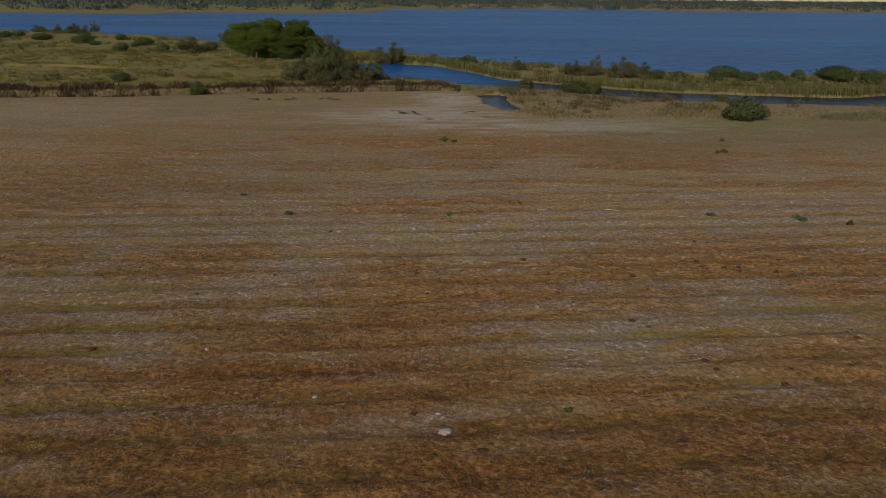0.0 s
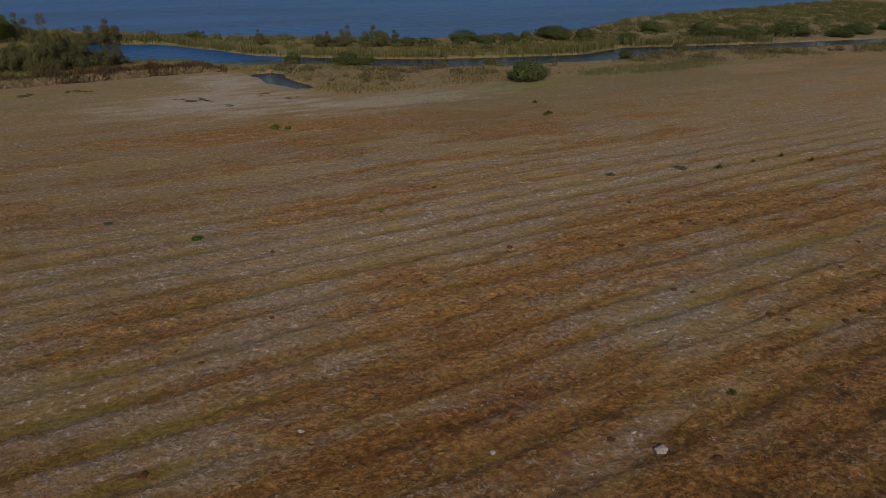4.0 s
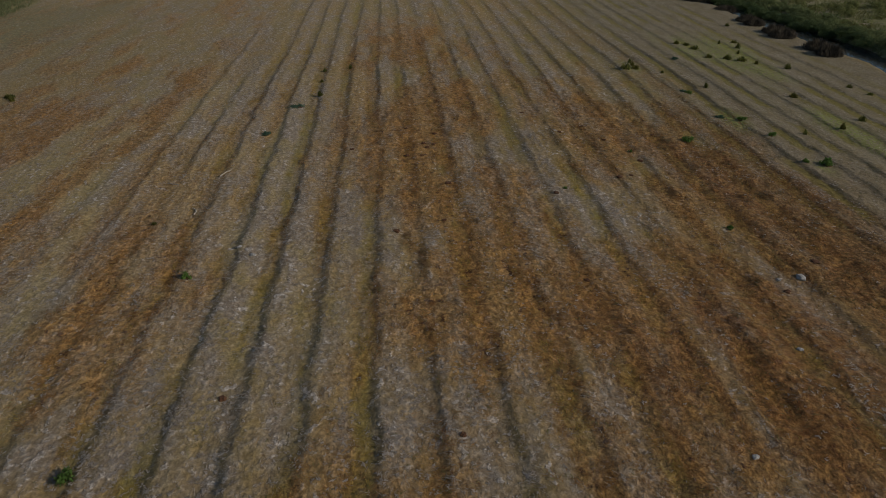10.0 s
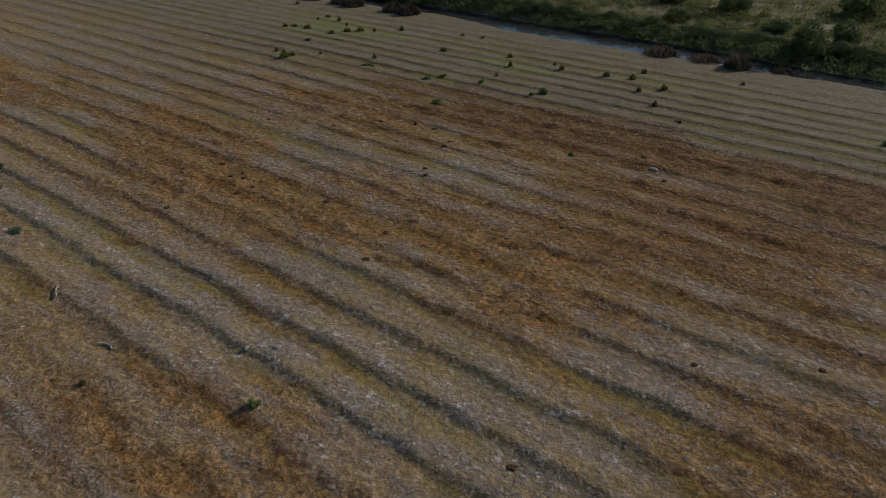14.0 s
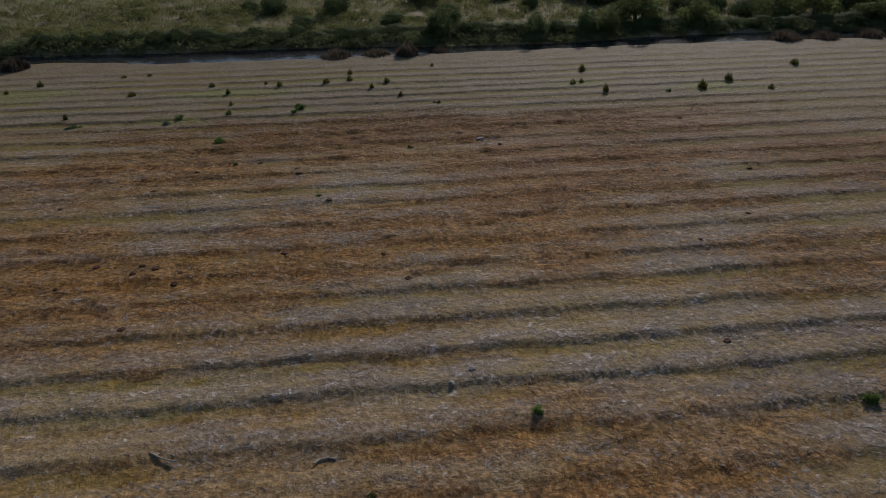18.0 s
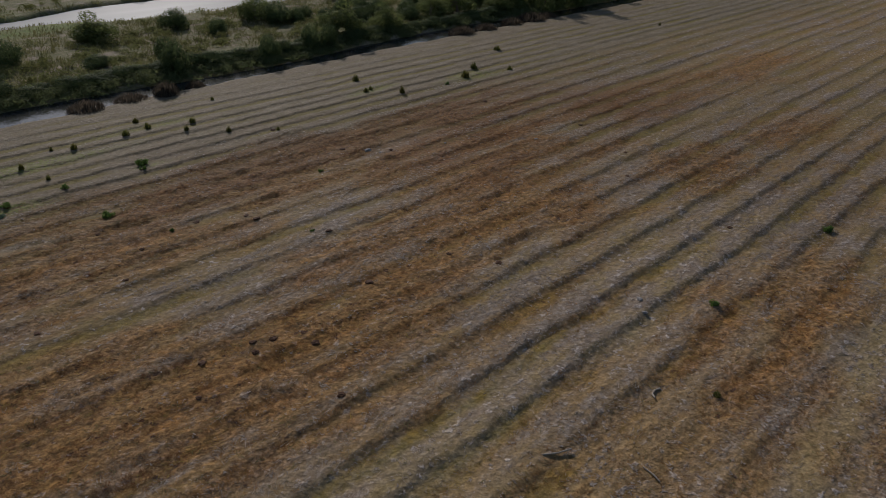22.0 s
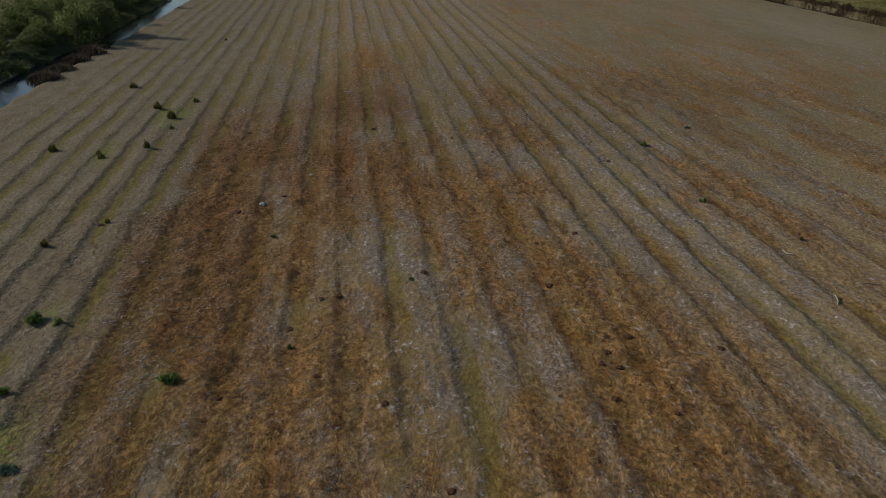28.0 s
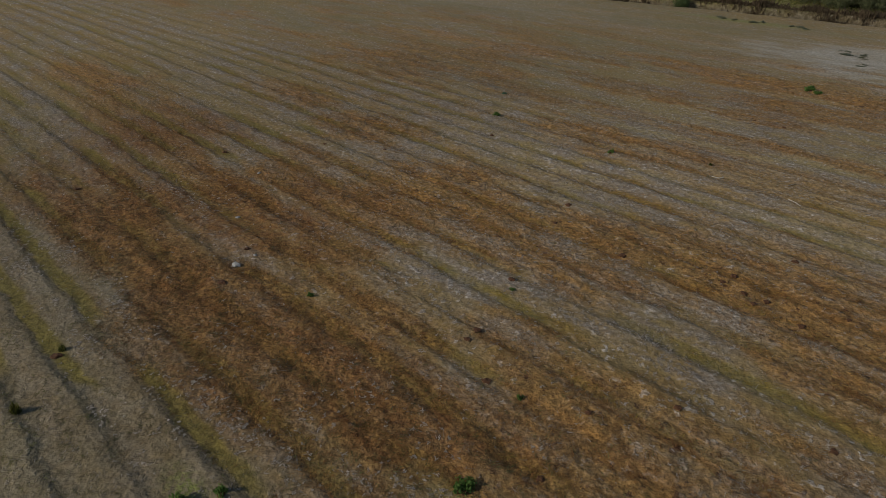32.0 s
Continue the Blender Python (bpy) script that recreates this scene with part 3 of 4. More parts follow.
def wood(name, limbs):
    bm = bmesh.new()
    for seg in limbs:
        limb(bm, *seg)
    me = bpy.data.meshes.new(name)
    bm.to_mesh(me)
    bm.free()
    me.materials.append(BARK)
    return me


def plant(name, label, category, trunk, crown_name, crown, leaf, stems=99):
    base = new(name)
    tagged(base, label, category)
    stem = part("trunk", wood("trunk", trunk[:stems]), base, "rough grey-brown bark")
    for seg in trunk[stems:]:
        part("branch", wood("branch", [seg]), stem)
    part(crown_name, fast_mesh(crown_name, *crown, leaf), base)
    return base


def lumps(rng, n, w, h, z0, r0, r1, flat=0.8, dome=0.45):
    out = []
    for _ in range(n):
        a, q = rng.uniform(0, 6.2832), math.sqrt(rng.random())
        r = rng.uniform(r0, r1)
        x, y = math.cos(a) * q * (w / 2 - r), math.sin(a) * q * (w / 2 - r)
        z = z0 + (h - z0 - r * flat) * rng.uniform(0.15, 1.0) * (1 - dome * q * q)
        out.append((x, y, max(z, r * flat * 0.6), r, r, r * flat))
    return out


def round_bush(seed, label):
    rng = np.random.default_rng(seed)
    ls = lumps(rng, 16, 4.2, 2.5, 0.0, 0.5, 0.9) + [(0, 0, 1.0, 1.55, 1.55, 1.35), (0.3, 0.2, 1.2, 1.2, 1.3, 1.25)]
    trunk = [((0.1 * k - 0.2, 0.05 * k, -0.2), (l[0] * 0.7, l[1] * 0.7, l[2]), 0.06, 0.02) for k, l in enumerate(ls[:5])]
    return plant("round_bush", label, "bush", trunk, "crown", leaf_cloud(rng, ls, 3800, 0.125, 1.5, 0.0, 0.85, 0.9), LEAF_DARK)


def tamarisk(seed, label):
    rng = np.random.default_rng(seed)
    ls = lumps(rng, 20, 7.0, 5.2, 0.3, 0.5, 1.1, 0.9, 0.8)
    trunk = [((0.12 * k - 0.3, 0.1 * (k % 3), -0.3), (l[0] * 0.8, l[1] * 0.8, l[2]), 0.10, 0.025) for k, l in enumerate(ls[:8])]
    return plant("tamarisk", label, "tree", trunk, "crown", leaf_cloud(rng, ls, 7500, 0.07, 4.0, 0.5, 0.3), LEAF_GREY, 1)


def willow(seed, label):
    rng = np.random.default_rng(seed)
    ls = lumps(rng, 20, 7.5, 6.4, 0.3, 0.8, 1.5, 0.95, 0.65)
    trunk = [((0, 0, -0.3), (0.2, 0.1, 2.0), 0.25, 0.17)] + [((0.2, 0.1, 1.8), (l[0] * 0.8, l[1] * 0.8, l[2]), 0.12, 0.03) for l in ls[:8]]
    return plant("willow", label, "tree", trunk, "crown", leaf_cloud(rng, ls, 5000, 0.165, 1.9, 0.2, 0.7, 0.85), LEAF_FRESH, 1)


def stone_pine(seed, label):
    rng = np.random.default_rng(seed)
    ls = [(0, 0, 4.0, 3.3, 3.3, 3.6), (1.4, -0.8, 5.6, 2.5, 2.5, 2.8), (-1.6, 1.0, 5.2, 2.4, 2.4, 2.7)]
    for k in range(90):
        a, e = rng.uniform(0, 6.2832), math.asin(rng.uniform(-0.9, 1.0))
        big = ls[k % 3]
        r = rng.uniform(0.55, 1.35)
        ls.append((big[0] + big[3] * math.cos(e) * math.cos(a), big[1] + big[4] * math.cos(e) * math.sin(a), max(0.6, big[2] + big[5] * math.sin(e)), r, r, r * 0.6))
    trunk = [((0, 0, -0.4), (0.3, 0.1, 3.6), 0.36, 0.26), ((0.3, 0.1, 3.5), (0.2, 0.3, 7.5), 0.26, 0.1)]
    trunk += [((0.3, 0.1, 2.2 + 0.3 * k), (l[0] * 0.85, l[1] * 0.85, l[2] - 0.2), 0.12, 0.04) for k, l in enumerate(ls[3:13])]
    return plant("stone_pine", label, "tree", trunk, "crown", leaf_cloud(rng, ls, 42000, 0.095, 2.4, 0.3, 0.7, 0.5), LEAF_PINE, 2)


def blades(rng, n, spread_r, height, width, lean):
    a = rng.uniform(0, 6.2832, n)
    q = np.sqrt(rng.random(n)) * spread_r
    base = np.stack([q * np.cos(a), q * np.sin(a), np.full(n, -0.04)], 1)
    h = height * rng.uniform(0.6, 1.1, n) * (1 - 0.65 * (q / spread_r) ** 2)
    out = np.stack([np.cos(a), np.sin(a), np.zeros(n)], 1)
    side = np.stack([-np.sin(a), np.cos(a), np.zeros(n)], 1) * width / 2
    mid = base + out * (lean * h * 0.3)[:, None] + np.array([0, 0, 1]) * (h * 0.6)[:, None]
    tip = base + out * (lean * h)[:, None] + np.array([0, 0, 1]) * h[:, None]
    verts = np.stack([base - side, base + side, mid + side, tip, mid - side], 1).reshape(-1, 3)
    i = np.arange(n)[:, None] * 5
    return verts, i + np.array([[0, 1, 2, 3, 4]])


def ground_z(x, y):
    return float(land(np.array([x]), np.array([y]))[0])


def at(x, y, turn=0.0, sx=1.0, sy=1.0, sz=1.0, sink=0.0):
    return pose(x, y, max(ground_z(x, y), -0.2) - sink, 0, 0, turn) @ Matrix.Diagonal((sx, sy, sz, 1))


def plant_rows(protos, size, rows, group=""):
    """Copies of the prototypes: x, y, height, width."""
    w0, h0 = size
    for k, (x, y, h, w) in enumerate(rows):
        src = protos[k % len(protos)]
        ob = copy_thing(src, at(x, y, (k * 137.5) % 360, w / w0, w / w0, h / h0))
        if group:
            ob["group"] = group


def drop(protos):
    """Remove the prototypes once they are copied."""
    for p in protos:
        for o in (*p.children_recursive, p):
            bpy.data.objects.remove(o)


# ---- trees and bushes ----
pines = [stone_pine(1, "tall dark green stone pine standing in the lagoon meadow"), stone_pine(2, "broad green stone pine beside its neighbour in the meadow")]
plant_rows(pines, (10.5, 10.2), [(-39.5, 201.0, 9.6, 11.5), (-29.5, 190.5, 11.4, 14.0), (-22.6, 191.0, 11.2, 12.0), (-35, 192, 10.4, 11.5), (-25.5, 187.6, 8.2, 10.0), (-33.0, 187.8, 7.6, 9.5), (-18.6, 189.0, 6.8, 8.0)], "pine grove")
drop(pines)
tams = [tamarisk(3, "feathery grey-green tamarisk on the canal bank"), tamarisk(4, "loose grey-green tamarisk among dry grass")]
plant_rows(tams, (6.4, 4.3), [
    (-17.4, 138.6, 4.2, 7.0), (-13.6, 136.2, 5.0, 7.4), (-10.8, 136.0, 6.4, 7.2), (-5.4, 136.4, 5.0, 7.4), (-14.8, 140.8, 5.0, 7.4), (-11.4, 138.8, 8.0, 7.8), (-7.6, 138.8, 5.6, 6.6), (-2.8, 137.0, 4.0, 5.8), (0.6, 181.7, 5.7, 8.4), (-15.5, 201.9, 5.2, 7.7),
    (-55.5, 210.1, 4.6, 9.5), (-130.5, 310.4, 3.3, 11), (-121.8, 302.5, 4.3, 9), (-127.4, 334, 4.3, 5), (-143.8, 318, 3, 7),
    (43.9, 152.1, 4.1, 6.1), (49.1, 148.8, 4.6, 7.1), (52.7, 148.8, 3.2, 6.0), (39, 152, 3.5, 4.8), (29.5, 163.9, 3.1, 3.9), (20.5, 182.3, 2.3, 5)], "tamarisks by the lagoon")
drop(tams)
bushes = [round_bush(5, "dense rounded dark green evergreen bush"), round_bush(6, "low spreading dark green evergreen bush"), round_bush(7, "ragged dark green evergreen bush")]
plant_rows(bushes, (4.0, 2.6), [
    (-137.8, 277.7, 2.2, 6.1), (-136.3, 285.2, 2.2, 5.3), (-119.6, 265.6, 2.6, 8.8), (-98.9, 248.8, 3.5, 8.3), (-91.4, 238.3, 1.5, 4.4), (-75.8, 215.5, 2.6, 5.4),
    (-92.5, 264.4, 2.5, 4.9), (-76.9, 239.2, 2.8, 7.2), (-77.1, 231.5, 1.7, 3.5), (-62.4, 209.8, 3.0, 4.7), (-50.8, 216.7, 2.7, 4.9), (-49.5, 138.5, 1.8, 4.2), (-31.8, 122.5, 2.4, 2.8)], "bushes in the meadow")
plant_rows(bushes, (4.0, 2.6), [
    (25.5, 131.5, 2.3, 3.2), (33.1, 124.6, 2.6, 6.5), (36, 123.6, 2.0, 3.6), (54.4, 113.0, 1.6, 2.8), (49.6, 95.6, 3.6, 6.8), (55.6, 146.7, 2.1, 4.7), (60.5, 146.7, 1.7, 4.1), (68.1, 144.7, 1.6, 4.7), (74.2, 144.7, 1.8, 5.9),
    (78.6, 141.7, 2.4, 4.6), (85.2, 144.8, 2.5, 3.5), (92.5, 141.7, 3.2, 6.4), (95.9, 136.9, 3.1, 5.6), (94.3, 146, 3.1, 7.9), (126, 145.9, 3, 7.2), (126.2, 130, 4.4, 7.9), (99.6, 112.5, 1.9, 3.4)], "bushes along the canal")
plant_rows(bushes, (4.0, 2.6), [
    (132.9, 122.0, 3.1, 9.0), (148.7, 122.2, 3.8, 12.0), (100.1, 128, 2.4, 4.9), (72.2, 150.5, 2.6, 8), (97, 151, 2.5, 8.1), (84.7, 112, 1.5, 3.3), (156.8, 114.5, 2.5, 7.3), (134, 131.7, 2.1, 8.7), (170, 118, 3, 9), (190, 120, 3, 10)], "bushes along the canal")
plant_rows(bushes, (4.0, 2.6), [
    (-9.1, -7.0, 3.2, 2.8), (21, -24.9, 2.6, 4.4), (24, -26.8, 1.4, 2.8), (13.0, -22.9, 3, 3.9), (-9.9, -31.3, 2.8, 4.5), (-22.1, -24.8, 3.3, 4.9), (-27.5, -26.4, 1.7, 2.6), (-34.3, -26.6, 1.8, 2.8), (-0.5, -14.0, 2.8, 3.2), (1.5, -7.9, 3.6, 3.2), (-12.4, -24, 2.3, 3), (-17.4, -7.2, 3.2, 2.6),
    (-22.8, -31.1, 3, 3.6), (-24.1, -23.4, 2.4, 2.4), (-32.9, -24.8, 2.2, 2.8), (-36.1, -24.1, 2.3, 3.3), (-15, -7.5, 3.3, 2.6), (6.3, -16, 1.4, 3.4), (16.6, -15.7, 1.5, 3.6), (-30, -17, 2.4, 4.2), (-35, -19, 2.8, 4.6), (-39, -17, 2.2, 4.0), (-44, -20.5, 3.0, 5.0), (-27, -20, 2.0, 3.6), (-49, -24, 3.0, 5.0), (-36, -13.2, 2.2, 3.6)], "bushes beyond the south canal")
wil = [willow(8, "light green bushy willow on the canal bank"), willow(9, "tall dense green tree shading the canal")]
plant_rows(wil, (7.5, 6.4), [(-22.2, -11.8, 5.4, 8.2), (-29, -10.5, 4.2, 6), (0.5, -30.5, 4.3, 7.4), (-20.7, -28.7, 4.1, 5.5), (-42.4, -36.3, 4.8, 8), (-45.2, -12.8, 5.5, 7), (-54, -9.5, 3.6, 5), (-58.5, -6.6, 7.0, 7.0),
                              (-64.5, -6.2, 8.0, 7.8), (-65, -15, 6, 7), (-78, -10, 6, 8), (-86.4, -10, 5.5, 8), (-53, -16, 5.2, 7), (-97, -9, 6, 8), (-108, -10, 6, 8), (-40, -13, 4, 6)], "trees along the south canal")
rng = np.random.default_rng(44)
belt = []
x = -50.0
while x > -112:
    belt.append((x, -9.2 - 0.9 * rng.random(), rng.uniform(3.2, 4.4), rng.uniform(5.0, 7.0)))
    belt.append((x - 1.5, -15.5 - 3 * rng.random(), rng.uniform(3.0, 5.0), rng.uniform(5.0, 7.0)))
    x -= rng.uniform(3.6, 5.0)
plant_rows(wil, (7.5, 6.4), belt, "trees along the south canal")
drop(wil)
rng = np.random.default_rng(40)
hedge = []
x = -54.0
while x < 75:
    hedge.append((x, (-9.0 if 3 < x < 45 else -8.0) - 1.3 * rng.random() + (0.12 * max(0, x - 42)), rng.uniform(0.8, 1.5), rng.uniform(2.4, 4.0)))
    x += rng.uniform(1.5, 2.4)
plant_rows(bushes, (4.0, 2.6), hedge, "hedge of bushes on the south canal bank")
drop(bushes)


# ---- reeds, meadow grass and scrub, uncountable ----
def blade_mesh(name, rng, x, y, h, w, lean, mat):
    """Single upright blades at many places."""
    n = len(x)
    z = land(x, y) - 0.03
    a = rng.uniform(0, 6.2832, n)
    hh = h * rng.uniform(0.55, 1.2, n)
    base = np.stack([x, y, z], 1)
    side = np.stack([-np.sin(a), np.cos(a), np.zeros(n)], 1) * (w * rng.uniform(0.6, 1.3, n))[:, None] / 2
    out = np.stack([np.cos(a), np.sin(a), np.zeros(n)], 1) * (lean * hh * rng.random(n))[:, None]
    mid = base + out * 0.35 + np.array([0, 0, 0.6]) * hh[:, None]
    tip = base + out + np.array([0, 0, 1.0]) * hh[:, None]
    verts = np.stack([base - side * 0.7, base + side * 0.7, mid + side, tip, mid - side], 1).reshape(-1, 3)
    return fast_mesh(name, verts, np.arange(5 * n).reshape(-1, 5), mat)


def stuff(name, me, label, category):
    return tagged(new(name, me), label, category, kind="stuff")


def clump_mesh(name, rng, x, y, r, h, leaves, size, mat, up=0.4):
    vs, fs, start = [], [], 0
    z = land(x, y)
    for k in range(len(x)):
        v, f = leaf_cloud(rng, [(0, 0, h[k] * 0.4, r[k], r[k], h[k] * 0.6), (r[k] * 0.4, -r[k] * 0.3, h[k] * 0.3, r[k] * 0.7, r[k] * 0.7, h[k] * 0.55)], leaves, size * (0.6 + 0.5 * r[k]), 2.0, up * 0.5, 0.7, 0.93)
        vs.append(v + np.array([x[k], y[k], z[k] - 0.03]))
        fs.append(f + start)
        start += len(v)
    return fast_mesh(name, np.concatenate(vs), np.concatenate(fs), mat)


def scatter(rng, n, x0, x1, y0, y1, keep):
    x, y = rng.uniform(x0, x1, n), rng.uniform(y0, y1, n)
    k = keep(x, y) > rng.random(n)
    return x[k], y[k]


def dry(x, y):
    """1 where the land stands clear of the water."""
    return step(-0.30, -0.12, land(x, y))


rng = np.random.default_rng(77)


def south_edge(x, y):
    d, w = line_dist(x, y, CANAL_SOUTH)
    return d - w


def canal_edge(x, y):
    d, w = line_dist(x, y, CANAL_NORTH)
    return d - w


x, y = scatter(rng, 160000, -10, 140, 112, 190, lambda x, y: step(-0.4, -0.25, land(x, y)) * step(4.5, 2.5, canal_edge(x, y)) * ((y - along(x, [(a, b) for a, b, _ in CANAL_NORTH])) > 0) * step(0.25, 0.5, fbm(x / 5, y / 5, 51)))
stuff("reed_bed", blade_mesh("reed_bed", rng, x[:22000], y[:22000], 1.6, 0.11, 0.3, leaf_material("green_reed", (0.125, 0.135, 0.050), (0.270, 0.255, 0.115))), "dense olive-green reeds along the far canal bank", "reeds")
x, y = scatter(rng, 60000, 14, 175, 84, 140, lambda x, y: dry(x, y) * step(0, 1.0, north_of(x, y)) * ((y - along(x, [(a, b) for a, b, _ in CANAL_NORTH])) < 0) * step(0.40, 0.62, fbm(x / 6, y / 6, 52)) * step(0.8, 2.5, canal_edge(x, y)))
stuff("tall_dry_grass", blade_mesh("tall_dry_grass", rng, x[:12000], y[:12000], 0.42, 0.13, 0.6, LEAF_REED), "tawny tall dry grass on the near canal bank", "grass")
x, y = scatter(rng, 30000, 58, 98, 91, 102, lambda x, y: step(0.34, 0.56, fbm(x / 4, y / 1.6, 59, 3)) * step(1.0, 0.6, np.hypot((x - 77) / 20, (y - 96.5) / 4.6)))
stuff("green_reeds", blade_mesh("green_reeds", rng, x[:2600], y[:2600], 0.6, 0.06, 0.5, leaf_material("pale_green_reed", (0.150, 0.165, 0.075), (0.260, 0.255, 0.130))), "pale green reeds at the edge of the pasture", "reeds")
x = rng.uniform(-125, 12.5, 26000)
y = along(x, NORTH_EDGE) + 0.7 + 3.6 * rng.random(26000) ** 1.3 + 1.2 * (fbm(x / 3, x / 7, 64, 3) - 0.5)
stuff("bank_reeds", blade_mesh("bank_reeds", rng, x, y, 0.22 + 0.95 * step(0.3, 0.75, fbm(x / 2.5, y / 1.5, 63, 3)), 0.075, 0.6, leaf_material("brown_reed", (0.085, 0.058, 0.034), (0.235, 0.168, 0.108))), "brown dry reeds hanging over the eroded ditch bank", "reeds")
x, y = scatter(rng, 60000, -190, 20, 121, 250, lambda x, y: dry(x, y) * step(2.5, 5, north_of(x, y)) * step(0.42, 0.6, fbm(x / 7, y / 5, 53)) * step(-8, -20, y - along(x, LAKE_SHORE)))
stuff("meadow_grass", blade_mesh("meadow_grass", rng, x[:26000], y[:26000], 0.26, 0.16, 1.4, leaf_material("meadow_blade", (0.120, 0.122, 0.030), (0.225, 0.200, 0.055))), "yellow-green tussocky marsh meadow grass", "grass")
x, y = scatter(rng, 9000, -150, 18, 120, 215, lambda x, y: dry(x, y) * step(3.5, 6, north_of(x, y)) * step(0.40, 0.6, fbm(x / 9, y / 6, 65)) * step(-8, -20, y - along(x, LAKE_SHORE)))
x, y = x[:1500], y[:1500]
stuff("meadow_rushes", clump_mesh("meadow_rushes", rng, x, y, rng.uniform(0.4, 1.5, len(x)), rng.uniform(0.25, 0.75, len(x)), 55, 0.10, leaf_material("meadow_rush", (0.105, 0.098, 0.028), (0.245, 0.215, 0.070)), 0.9), "low yellow-green rush tufts in the marsh meadow", "grass")

x, y = scatter(rng, 15000, -170, 330, 120, 330, lambda x, y: dry(x, y) * step(4, 8, canal_edge(x, y)) * step(14, 26, north_of(x, y)) * np.where(x < 10, step(0.48, 0.6, fbm(x / 11, y / 11, 54)), 1.0) * step(-3, -10, y - along(x, LAKE_SHORE)) * np.where(x < 10, 0.5, 1.0))
x, y = x[:1700], y[:1700]
stuff("lagoon_scrub", clump_mesh("lagoon_scrub", rng, x, y, rng.uniform(0.8, 2.3, len(x)), rng.uniform(0.6, 1.7, len(x)), 75, 0.155, leaf_material("olive_scrub_leaf", (0.095, 0.105, 0.040), (0.170, 0.168, 0.068))), "grey-green salt scrub between canal and lagoon", "scrub")
x, y = scatter(rng, 1500, 16, 170, 88, 132, lambda x, y: dry(x, y) * step(1, 3, north_of(x, y)) * step(1.0, 2.0, canal_edge(x, y)) * step(0.45, 0.6, fbm(x / 7, y / 5, 55)) * ((y - along(x, [(a, b) for a, b, _ in CANAL_NORTH])) < 0))
x, y = x[:260], y[:260]
stuff("bank_scrub", clump_mesh("bank_scrub", rng, x, y, rng.uniform(0.45, 1.3, len(x)), rng.uniform(0.5, 1.6, len(x)), 110, 0.12, leaf_material("tan_scrub_leaf", (0.095, 0.088, 0.040), (0.235, 0.200, 0.110))), "low olive and brown scrub on the near canal bank", "scrub")
x, y = scatter(rng, 7000, -110, 95, -75, -7, lambda x, y: dry(x, y) * step(0.42, 0.58, fbm(x / 5, y / 5, 56)) * step(-8, -10, y) * (1 - 0.95 * blobs(x, y, MARSH)) * (1 - 0.8 * step(-25, -32, y) * step(-8, 2, x)))
x, y = x[:1000], y[:1000]
stuff("salt_scrub", clump_mesh("salt_scrub", rng, x, y, rng.uniform(0.4, 1.4, len(x)), rng.uniform(0.4, 1.1, len(x)), 170, 0.10, LEAF_SCRUB, 0.4), "yellow-green salt scrub beyond the south canal", "scrub")
x, y = scatter(rng, 7600, -110, 80, -12.0, -5.2, lambda x, y: dry(x, y) * (y < -5.2) * step(-0.1, 0.25, south_edge(x, y)) * step(-12, -7, y))
x, y = x[:1300], y[:1300]
stuff("bank_brush", clump_mesh("bank_brush", rng, x, y, rng.uniform(0.5, 1.1, len(x)), rng.uniform(0.45, 1.0, len(x)), 150, 0.10, leaf_material("brush_leaf", (0.125, 0.145, 0.062), (0.200, 0.218, 0.090), 0.7, 0.55), 0.5), "dense green brush on the south canal bank", "scrub")

x, y = scatter(rng, 90000, -100, 90, -62, -7.0, lambda x, y: dry(x, y) * step(0.28, 0.6, fbm(x / 3, y / 3, 58)) * (1 - 0.7 * blobs(x, y, MARSH)))
stuff("scrub_grass", blade_mesh("scrub_grass", rng, x[:40000], y[:40000], 0.42, 0.10, 0.9, leaf_material("scrub_grass_blade", (0.115, 0.112, 0.042), (0.195, 0.175, 0.078))), "yellow-green grass between the bushes beyond the south canal", "grass")

# far shore: low woods and sand; distance haze is mixed into the leaf colour
x, y = scatter(rng, 9000, -1500, 1900, 600, 2700, lambda x, y: step(0, 30, y - along(x, FAR_SHORE) - np.where(x > -10, 12, 95)) * step(1800, 1400, y - along(x, FAR_SHORE)) * step(0.26, 0.42, fbm(x / 90, y / 40, 57)))
x, y = x[:2400], y[:2400]
stuff("distant_woods", clump_mesh("distant_woods", rng, x, y, rng.uniform(6, 14, len(x)), rng.uniform(7, 14, len(x)), 50, 0.30, leaf_material("hazed_far_leaf", (0.070, 0.094, 0.082), (0.112, 0.138, 0.115)), 0.2), "low dark woods on the far lagoon shore", "woods")


